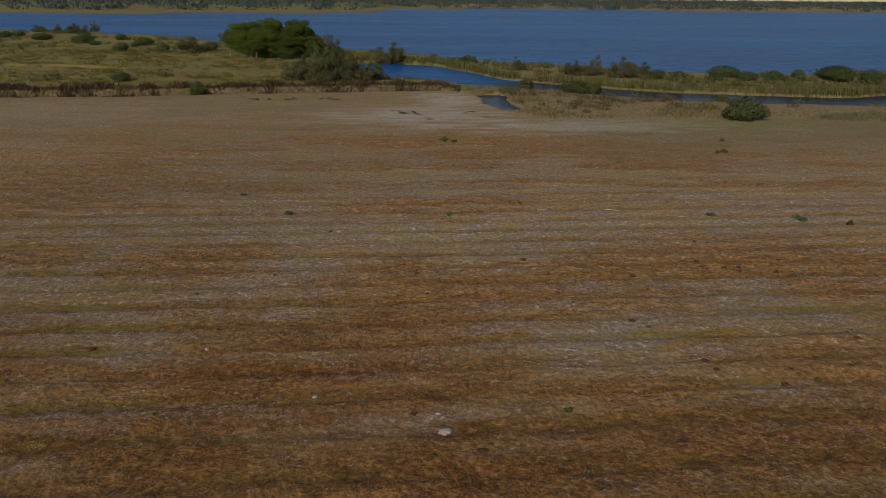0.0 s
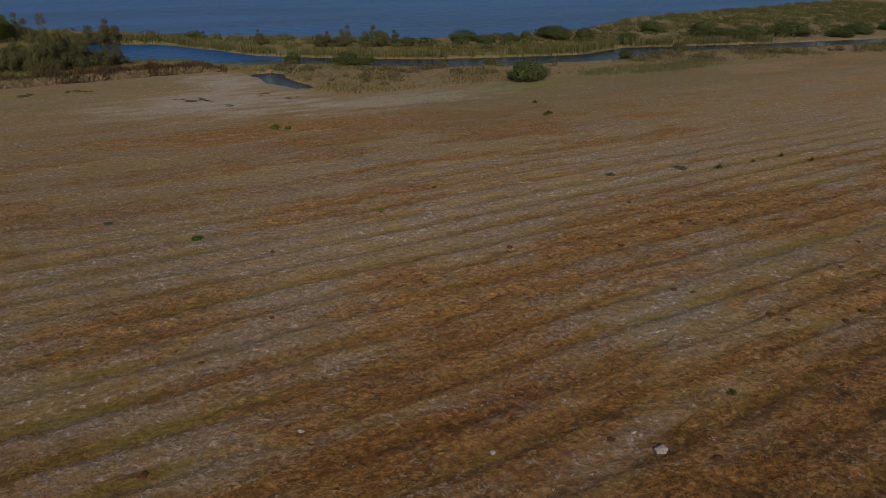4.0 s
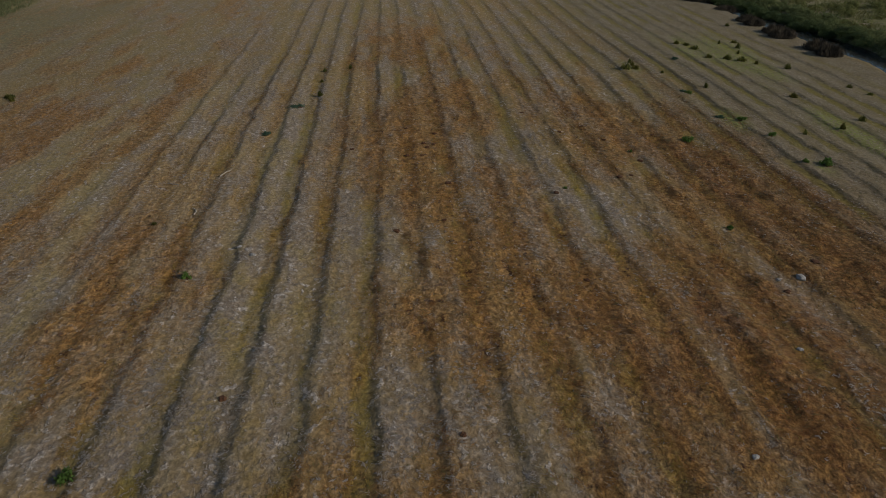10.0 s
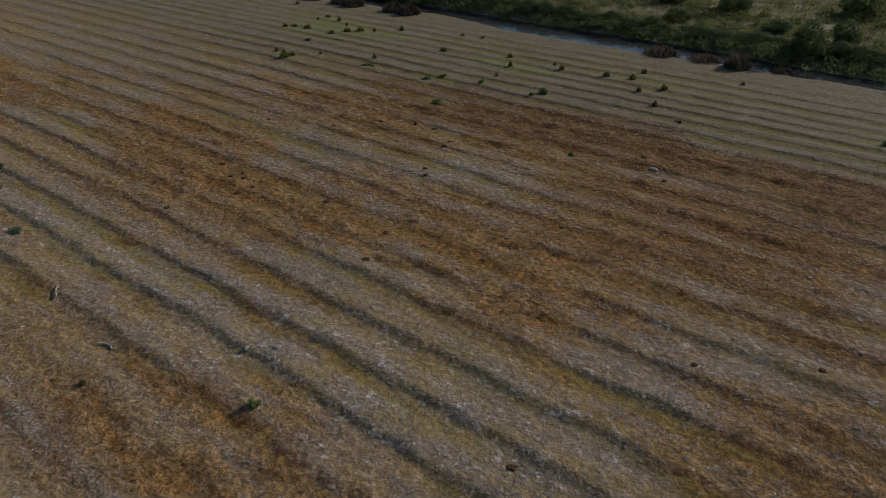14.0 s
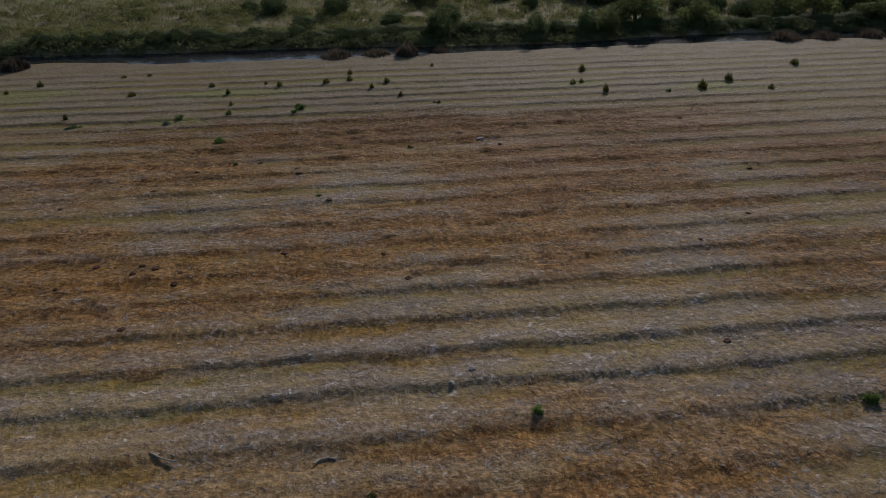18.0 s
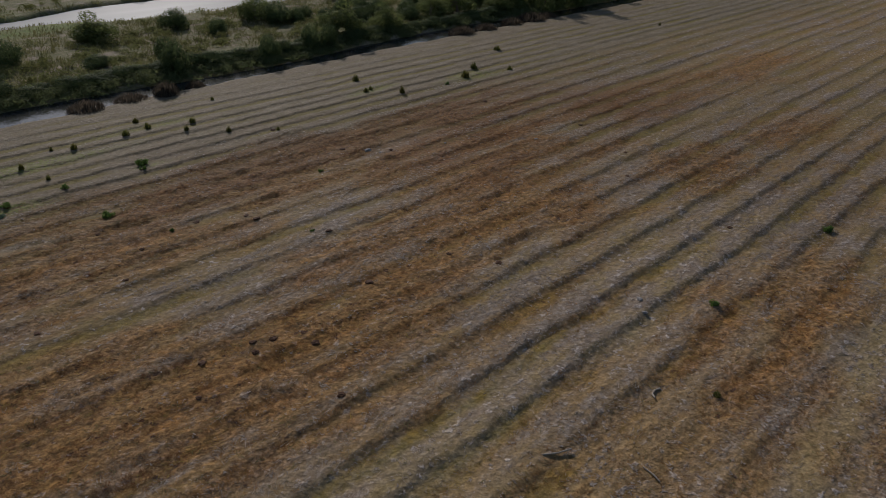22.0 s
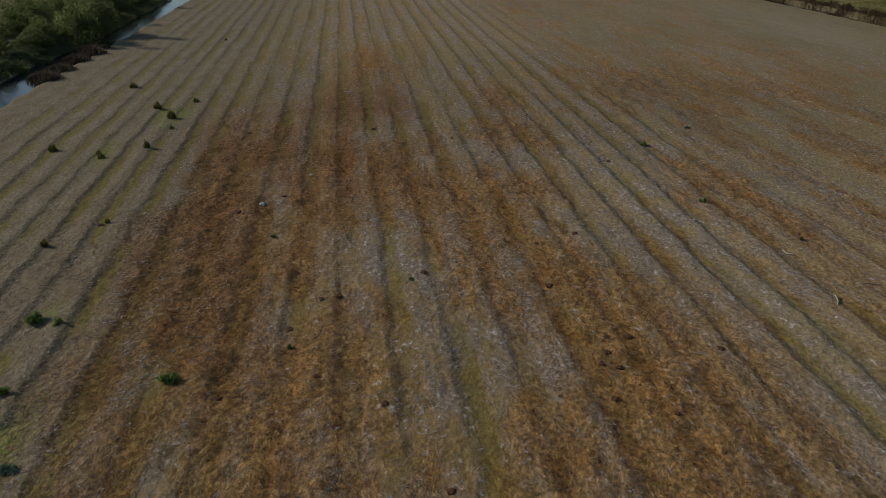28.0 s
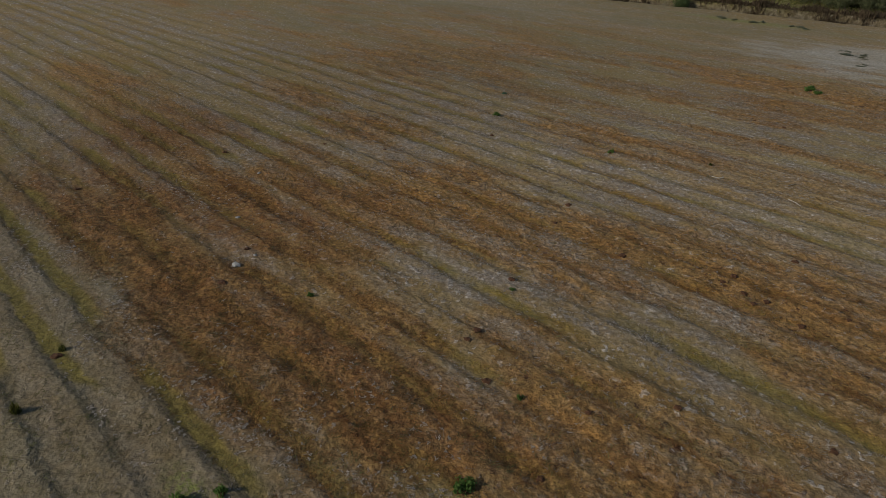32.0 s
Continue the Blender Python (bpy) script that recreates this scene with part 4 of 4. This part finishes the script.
# ---- field grass ----
def field_grass(name, n, seed, label):
    rng = np.random.default_rng(seed)
    x, y = rng.uniform(-50, 70, n), rng.uniform(-2.4, 96, n)
    rust, green, pale, mud, groove, sand, meadow, scrub, heath = covers(x, y)
    patch = fbm(x / 0.7, y / 0.6, 61, 2)
    edge = step(1.0, 0.5, np.hypot((x - 10) / 62, (y - 42) / 56))
    dense = np.clip(0.85 * rust + 0.9 * groove + 0.55 * pale + 0.5 * green + 0.25, 0, 1) * (1 - sand) * step(0.22, 0.6, patch) * in_field(x, y) * edge
    k = dense > rng.random(n)
    x, y, rust, green, pale, groove = (q[k] for q in (x, y, rust, green, pale, groove))
    n = len(x)
    kind = rng.random(n)
    total = rust + groove * 1.2 + pale * 0.9 + green * 0.7 + 0.12
    cut1, cut2, cut3 = rust / total, (rust + 1.2 * groove) / total, (rust + 1.2 * groove + 0.9 * pale) / total
    col = np.where((kind < cut1)[:, None], np.array([0.285, 0.150, 0.055]), np.where((kind < cut2)[:, None], np.array([0.330, 0.225, 0.050]),
          np.where((kind < cut3)[:, None], np.array([0.390, 0.325, 0.270]), np.array([0.180, 0.160, 0.060]))))
    col = col * rng.uniform(0.65, 1.3, n)[:, None] * (1 - 0.5 * blobs(x, y, DEEP))[:, None]
    low = (kind >= cut2) & (kind < cut3)
    h = np.where(low, 0.014, 0.017 + 0.026 * rust + 0.006 * groove) * rng.uniform(0.6, 1.4, n)
    sway = 12 * fbm(x / 1.3, y / 1.3, 62, 2)
    verts, cols = [], []
    z = land(x, y) - 0.01
    for b in range(4):
        a = sway + rng.normal(0, 0.7, n)
        q, w = rng.uniform(0, 6.2832, n), rng.uniform(0, 0.2, n)
        base = np.stack([x + w * np.cos(q), y + w * np.sin(q), z], 1)
        w = np.where(low, 0.010, 0.011) * rng.uniform(0.7, 1.5, n)
        side = np.stack([-np.sin(a), np.cos(a), np.zeros(n)], 1) * w[:, None]
        lean = rng.uniform(0.12, 0.36, n)
        tip = base + np.stack([np.cos(a) * lean, np.sin(a) * lean, h], 1)
        verts.append(np.stack([base - side, base + side, tip], 1))
        cols.append(np.repeat((col * rng.uniform(0.8, 1.2, n)[:, None])[:, None, :], 3, 1))
    verts, cols = np.concatenate(verts).reshape(-1, 3), np.concatenate(cols).reshape(-1, 3)
    me = fast_mesh(name, verts, np.arange(len(verts)).reshape(-1, 3), DRY_GRASS)
    colour_layer(me, "tint", *cols.T)
    stuff(name, me, label, "grass")
    return n


field_grass("dry_grass", 400000, 90, "short dry rust and straw coloured grass over the pasture")


def tussocks(name, n, seed, label):
    """Upright tufts where the rust grass stands thick, and along the drop of each furrow."""
    rng = np.random.default_rng(seed)
    x, y = rng.uniform(-42, 62, n), rng.uniform(4, 92, n)
    rust, green, pale, mud, groove, sand, meadow, scrub, heath = covers(x, y)
    p, red = furrow_phase(x, y), rust_map(x, y)
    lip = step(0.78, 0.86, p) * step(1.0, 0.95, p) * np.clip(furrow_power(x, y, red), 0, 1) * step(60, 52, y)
    near = step(1.0, 0.6, np.hypot((x - 8) / 60, (y - 38) / 54))
    dense = np.clip(0.6 * rust ** 1.3 + 0.9 * lip + 0.25 * groove, 0, 1) * step(0.30, 0.62, fbm(x / 0.8, y / 0.7, 66, 3)) * (1 - sand) * near
    k = dense > rng.random(n)
    x, y, rust, lip = x[k], y[k], rust[k], lip[k]
    n = len(x)
    dark = step(0.42, 0.66, fbm(x / 1.6, y / 1.2, 67, 3))[:, None]
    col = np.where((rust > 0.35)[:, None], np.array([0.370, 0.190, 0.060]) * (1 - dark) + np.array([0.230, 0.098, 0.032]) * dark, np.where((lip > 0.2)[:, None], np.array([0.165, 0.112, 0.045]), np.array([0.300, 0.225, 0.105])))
    col = col * rng.uniform(0.7, 1.25, n)[:, None]
    tall = (0.025 + 0.035 * np.clip(rust, 0, 1)) * rng.uniform(0.6, 1.4, n)
    verts, cols = [], []
    z = land(x, y) - 0.015
    for b in range(9):
        a, q, w = rng.uniform(0, 6.2832, n), rng.uniform(0, 6.2832, n), rng.uniform(0, 0.13, n)
        base = np.stack([x + w * np.cos(q), y + w * np.sin(q), z], 1)
        side = np.stack([-np.sin(a), np.cos(a), np.zeros(n)], 1) * (0.008 * rng.uniform(0.7, 1.5, n))[:, None]
        lean = tall * rng.uniform(0.8, 2.4, n)
        tip = base + np.stack([np.cos(a) * lean, np.sin(a) * lean, tall * rng.uniform(0.6, 1.2, n)], 1)
        verts.append(np.stack([base - side, base + side, tip], 1))
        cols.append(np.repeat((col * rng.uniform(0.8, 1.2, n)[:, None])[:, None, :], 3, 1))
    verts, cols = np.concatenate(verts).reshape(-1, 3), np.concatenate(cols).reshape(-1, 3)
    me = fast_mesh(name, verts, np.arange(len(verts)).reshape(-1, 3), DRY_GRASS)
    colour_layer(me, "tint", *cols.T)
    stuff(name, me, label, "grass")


def bleached_tufts(name, n, seed, label):
    """Flattened pale tufts of dead grass, in clusters on the flat tops between the furrows."""
    rng = np.random.default_rng(seed)
    x, y = rng.uniform(-46, 66, n), rng.uniform(14, 96, n)
    rust, green, pale, mud, groove, sand, meadow, scrub, heath = covers(x, y)
    crowd = step(0.46, 0.66, fbm(x / 2.4, y / 1.1, 68, 3)) * step(0.35, 0.6, fbm(x / 9, y / 5, 69, 2))
    dense = np.clip(0.12 + 0.9 * pale, 0, 1) * (1 - 0.55 * rust) * (1 - 0.8 * groove) * (0.06 + 0.94 * crowd) * (1 - sand) * in_field(x, y) * step(1.0, 0.7, np.hypot((x - 8) / 66, (y - 42) / 62))
    k = dense > rng.random(n)
    x, y, pale = x[k], y[k], pale[k]
    n = len(x)
    z = land(x, y) + 0.002
    col = np.array([0.44, 0.370, 0.315]) * rng.uniform(0.7, 1.2, n)[:, None]
    size = rng.uniform(0.6, 1.4, n)
    verts, cols = [], []
    for b in range(6):
        a, q, w = rng.uniform(0, 6.2832, n), rng.uniform(0, 6.2832, n), rng.uniform(0, 0.07, n) * size
        base = np.stack([x + w * np.cos(q), y + w * np.sin(q), z + rng.uniform(0.008, 0.022, n)], 1)
        side = np.stack([-np.sin(a), np.cos(a), rng.normal(0, 0.06, n)], 1) * (0.020 * size * rng.uniform(0.6, 1.3, n))[:, None]
        reach = 0.085 * size * rng.uniform(0.6, 1.4, n)
        tip = base + np.stack([np.cos(a) * reach, np.sin(a) * reach, 0.12 * reach * rng.uniform(-0.2, 1.2, n)], 1)
        verts.append(np.stack([base - side, base + side, tip], 1))
        cols.append(np.repeat((col * rng.uniform(0.85, 1.15, n)[:, None])[:, None, :], 3, 1))
    verts, cols = np.concatenate(verts).reshape(-1, 3), np.concatenate(cols).reshape(-1, 3)
    me = fast_mesh(name, verts, np.arange(len(verts)).reshape(-1, 3), DRY_GRASS)
    colour_layer(me, "tint", *cols.T)
    stuff(name, me, label, "grass")


bleached_tufts("bleached_grass", 380000, 92, "pale bleached tufts of dead grass in clusters on the pasture")
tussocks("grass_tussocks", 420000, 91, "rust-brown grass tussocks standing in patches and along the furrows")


# ---- clumps that stand alone ----
def sedge(seed):
    rng = np.random.default_rng(seed)
    base = new("sedge_clump")
    tagged(base, "brown dry sedge clump at the canal edge", "sedge")
    part("foliage", fast_mesh("foliage", *blades(rng, 520, 1.45, 1.2, 0.06, 0.12), leaf_material("brown_sedge", (0.060, 0.048, 0.036), (0.140, 0.112, 0.080))), base)
    part("root_mound", mound_mesh(rng, 1.2, 0.35, plain_material("peat", (0.03, 0.022, 0.015), (0.06, 0.045, 0.03), 8.0)), base)
    return base


def mound_mesh(rng, r, h, mat):
    bm = bmesh.new()
    bmesh.ops.create_icosphere(bm, subdivisions=3, radius=1.0)
    for v in bm.verts:
        k = 1 + 0.35 * noise.noise(v.co * 2.3 + Vector((rng.random() * 0.02, seed_shift(r), 0)))
        v.co = Vector((v.co.x * r * k, v.co.y * r * k, v.co.z * h * k))
    me = bpy.data.meshes.new("mound")
    bm.to_mesh(me)
    bm.free()
    me.materials.append(mat)
    return me


def seed_shift(r):
    return 10 * r


sedges = [sedge(21), sedge(22)]
plant_rows(sedges, (2.6, 1.1), [(12.7, -2.4, 1.0, 3.1), (8.6, -2.6, 0.8, 2.9), (5.5, -2.0, 1.3, 2.2), (2.0, -3.0, 0.7, 1.9), (62, -2.3, 0.8, 2.6), (59.6, -2.0, 0.9, 2.4), (55, -2.2, 1.0, 2.6), (52.6, -1.9, 1.1, 2.8), (46.4, -2.4, 1.1, 2.6), (43.8, -2.2, 1.2, 2.6), (-36, -3.0, 1.2, 3.4), (-50.5, -3.0, 1.3, 4),
                                (-46, -2.9, 1.1, 3), (-40.5, -2.8, 1.0, 3), (-54, -2.9, 1.0, 3), (78, -3.2, 1.6, 5), (86, -2.8, 1.5, 5), (95, -1.8, 1.6, 5), (70, -3.2, 0.8, 3)], "sedges along the south canal")
drop(sedges)


def rush(seed, mat, label):
    rng = np.random.default_rng(seed)
    base = new("rush_tuft")
    tagged(base, label, "rush")
    part("foliage", fast_mesh("foliage", *blades(rng, 110, 0.24, 0.62, 0.032, 0.06), mat), base)
    part("root_crown", mound_mesh(rng, 0.10, 0.05, DUNG), base)
    return base


rushes = [rush(31, LEAF_RUSH, "dark upright rush tuft standing in the pasture"), rush(32, LEAF_RUSH, "dark spiky rush tuft standing in the pasture"),
          rush(33, leaf_material("yellow_rush", (0.06, 0.06, 0.015), (0.17, 0.15, 0.04)), "yellowing rush tuft standing in the pasture")]
G = "rush tufts along the south strip"
plant_rows(rushes, (0.45, 0.5), [(59, 1.6, 0.4, 0.5), (42.8, 18.6, 0.4, 0.4), (41.7, 18.7, 0.5, 0.4), (40.3, 19.8, 0.6, 0.9), (50, 6.5, 0.4, 0.3), (50.3, 4.7, 0.3, 0.7), (47.6, 5.5, 0.6, 0.5), (45.4, 6.5, 0.4, 0.3),
                                 (50.3, 11.1, 0.4, 0.6), (49.8, 10.2, 0.3, 0.7), (47.9, 10, 0.4, 0.9), (44.1, 10.1, 0.4, 0.7), (43.2, 8.6, 0.5, 0.8), (42.2, 7.6, 0.4, 0.9), (41, 6.7, 0.4, 0.4), (38.9, 4.7, 0.6, 0.6), (33.3, 14.9, 0.5, 0.4)], G)
plant_rows(rushes, (0.45, 0.5), [(32.2, 2.7, 0.3, 0.5), (30, 2.2, 0.2, 0.5), (29.9, 8.9, 0.4, 0.7), (38.5, 16.9, 0.3, 0.3), (23.5, 7.0, 0.4, 0.6), (21.7, 9.6, 0.5, 0.4), (21, 12.8, 0.4, 0.3), (18.8, 6.8, 0.3, 0.3), (17.5, 7.8, 0.5, 0.5),
                                 (13.4, 7.4, 0.5, 0.6), (11.3, 6.7, 0.5, 0.6), (11.3, 4.4, 0.5, 0.5), (9.4, 9.6, 0.5, 0.4), (8, 7.9, 0.4, 0.6), (7, 12, 0.5, 0.4), (4, 14.5, 0.3, 0.3), (3.4, 2.8, 0.3, 0.4)], G)
plant_rows(rushes, (0.45, 0.5), [(-8.4, 10.6, 0.5, 0.5), (-10.4, 6.5, 0.6, 0.7), (-10.5, 13.4, 0.7, 0.5), (-9.3, 10.2, 0.4, 0.4), (-22.4, 11.6, 0.6, 0.8), (-19.1, 13.5, 0.75, 0.8), (-31.1, 7.3, 0.6, 0.8), (-24.8, 14.6, 0.4, 0.6), (-59.3, 12.6, 0.4, 0.4),
                                 (42.8, 48.1, 0.4, 0.4), (43.7, 45.7, 0.35, 0.4), (39, 48.1, 0.3, 0.3), (36.7, 74.2, 0.4, 0.9), (39.4, 80.5, 0.4, 0.6), (40.5, 18.8, 0.4, 0.8), (10.6, 55.1, 0.2, 0.3), (34.3, 47.9, 0.4, 0.5), (35.7, 73.6, 0.4, 0.5)], G)
drop(rushes)


def weed(seed, mat, label, root=True):
    rng = np.random.default_rng(seed)
    base = new("weed_patch")
    tagged(base, label, "weed")
    ls = [(rng.uniform(-0.3, 0.3), rng.uniform(-0.25, 0.25), rng.uniform(0.02, 0.12), rng.uniform(0.12, 0.25), rng.uniform(0.12, 0.25), rng.uniform(0.08, 0.16)) for _ in range(7)]
    part("foliage", fast_mesh("foliage", *leaf_cloud(rng, ls, 420, 0.055, 1.7, 0.2, 0.2), mat), base)
    if root:
        part("root_crown", mound_mesh(rng, 0.2, 0.05, DUNG), base)
    return base


weeds = [weed(41, LEAF_WEED, "fresh green weed patch on the dry pasture"), weed(42, LEAF_WEED, "small green weed patch on bare soil")]
teals = [weed(43, LEAF_TEAL, "blue-green thistle patch flat on the pasture")]
plant_rows(weeds, (0.9, 0.25), [(15.2, 14.5, 0.55, 1.05), (15.75, 15.65, 0.3, 0.6), (24.5, 15.9, 0.3, 0.9), (4.5, 51.9, 0.35, 0.6), (-7.7, 52.8, 0.4, 0.8), (7.1, 24.5, 0.2, 0.5), (20.6, 21.4, 0.4, 1.0), (18.8, 26.2, 0.2, 0.4), (13.1, 31.9, 0.12, 0.4), (-15.8, 14.1, 0.3, 0.6),
                                (20.8, 15.4, 0.35, 0.7), (6.4, 81.4, 0.5, 1.5), (7.6, 80.7, 0.4, 0.9), (31.8, 17, 0.2, 1)], "green weeds in the pasture")
plant_rows(teals, (0.9, 0.25), [(24.9, 51.2, 0.25, 1.0), (31.4, 49.4, 0.25, 1.6), (25.3, 17.3, 0.2, 1.0), (32.2, 17.3, 0.2, 0.8), (43.7, 13.7, 0.25, 1.0), (-12.3, 58.7, 0.2, 0.8), ], "blue-green weeds in the pasture")
mats = [weed(44, leaf_material("mat_leaf", (0.120, 0.130, 0.080), (0.240, 0.225, 0.150)), "low grey-green plant mat on bare sand", False)]
plant_rows(mats, (0.9, 0.25), [(2.7, 102.5, 0.06, 3.2), (1.2, 104, 0.06, 1.8), (4.2, 101.4, 0.06, 1.6), (5.6, 97, 0.06, 2.0), (11.8, 103, 0.06, 2.5), (14, 98.5, 0.06, 2), (-21.4, 116.4, 0.25, 2.2), (-19, 116.0, 0.2, 1.5), (-15.7, 116.3, 0.25, 2.5), (-10, 116.6, 0.3, 2.2), (-8.4, 115.8, 0.2, 1.4)], "plant mats on the bare sand")
drop(weeds + teals + mats)


def lump_thing(name, seed, r, h, mat, label, category):
    bm = bmesh.new()
    bmesh.ops.create_icosphere(bm, subdivisions=2, radius=1.0)
    for v in bm.verts:
        q = 1 + (0.8 if name == "dung" else 0.4) * noise.noise(v.co * 1.7 + Vector((seed * 3.1, 0, 0)))
        v.co = Vector((v.co.x * r * q, v.co.y * r * q, v.co.z * h * q + h * 0.3))
    me = bpy.data.meshes.new(name)
    bm.to_mesh(me)
    bm.free()
    me.materials.append(mat)
    return tagged(new(name, me), label, category)


DUNG_PLACES = [(2.7, 33.3), (0.8, 24.7), (3.3, 22.0), (21.1, 27.3), (14.5, 28.2), (7.6, 67.9), (10.1, 67.8), (-14.3, 31.1), (27.9, 31.9), (20.8, 39.7), (19.5, 40.1), (23.1, 30.0), (4.3, 14.2), (22.0, 23.6), (17.2, 26.0), (25.0, 41.0),
               (12.5, 32.6), (8.5, 42.0), (21.5, 39.2), (21.0, 44.8), (9.6, 39.4), (-4.3, 48.6), (14.6, 38.8), (-10.9, 37.5), (-14.0, 20.8), (-7.0, 40.1), (23.8, 39.0), (19.6, 41.1), (14.7, 27.4), (21.8, 39.9)]
dungs = [lump_thing("dung", 51, 0.17, 0.06, DUNG, "dark dried dung pile on the pasture", "dung"), lump_thing("dung", 52, 0.15, 0.07, DUNG, "small dark dung pile on the pasture", "dung")]
for k, (px, py) in enumerate(DUNG_PLACES):
    copy_thing(dungs[k % 2], at(px, py, 77 * k, *[0.8 + 0.5 * ((k * 7) % 5) / 5] * 3))["group"] = "dung piles in the pasture"
drop(dungs)
stones = [lump_thing("stone", 55, 0.22, 0.10, STONE, "pale flat stone lying on the pasture", "stone")]
for k, (px, py, s) in enumerate([(2.0, 23.4, 1.2), (-3.3, 26.3, 0.6), (-8.8, 30.8, 0.6), (1.8, 24.6, 0.5), (6.5, 49.2, 0.7), (7.4, 50.0, 0.6)]):
    copy_thing(stones[0], at(px, py, 60 * k, s, s * 0.8, s))["group"] = "stones in the pasture"
drop(stones)


def stick(points, r, label):
    bm = bmesh.new()
    for p, q in zip(points[:-1], points[1:]):
        limb(bm, p, q, r, r * 0.75, 6)
    me = bpy.data.meshes.new("stick")
    bm.to_mesh(me)
    bm.free()
    me.materials.append(DEAD_WOOD)
    return tagged(new("stick", me), label, "stick")


stick([(-0.35, 0.1, 0.03), (-0.12, -0.06, 0.05), (0.18, -0.1, 0.06), (0.42, 0.04, 0.12)], 0.045, "bent grey dead stick on the pasture").matrix_basis = at(12.1, 53.3, 20)
stick([(-0.3, -0.1, 0.03), (0.1, 0.05, 0.05), (0.45, 0.1, 0.06)], 0.03, "straight pale dead stick on the pasture").matrix_basis = at(16.1, 55.4, 60)
stick([(-0.5, 0, 0.03), (0.1, 0.08, 0.05), (0.6, 0.02, 0.05)], 0.035, "pale dead stick among the furrows").matrix_basis = at(17.5, 52.6, -30)

# ---- stake fence below the pines ----
fence = new("fence")
tagged(fence, "low fence of weathered wooden stakes below the pines", "fence")
fence.location = (-31, 190, ground_z(-31, 190))
for k in range(11):
    fx, fy = -47 + 3.1 * k, 195.5 - 0.75 * k
    bm = bmesh.new()
    limb(bm, (0, 0, -0.3), (0.04, 0.02, 1.0 + 0.1 * (k % 3)), 0.055, 0.045, 6)
    me = bpy.data.meshes.new("stake")
    bm.to_mesh(me)
    bm.free()
    me.materials.append(DEAD_WOOD)
    part("stake", me, fence).location = (fx + 31, fy - 190, ground_z(fx, fy) - fence.location.z)
for z in (0.55, 1.0):
    bm = bmesh.new()
    for k in range(10):
        p, q = [(-47 + 3.1 * j + 31, 195.5 - 0.75 * j - 190, ground_z(-47 + 3.1 * j, 195.5 - 0.75 * j) - fence.location.z + z) for j in (k, k + 1)]
        limb(bm, p, q, 0.012, 0.012, 4)
    me = bpy.data.meshes.new("wire")
    bm.to_mesh(me)
    bm.free()
    me.materials.append(DEAD_WOOD)
    part("wire", me, fence)
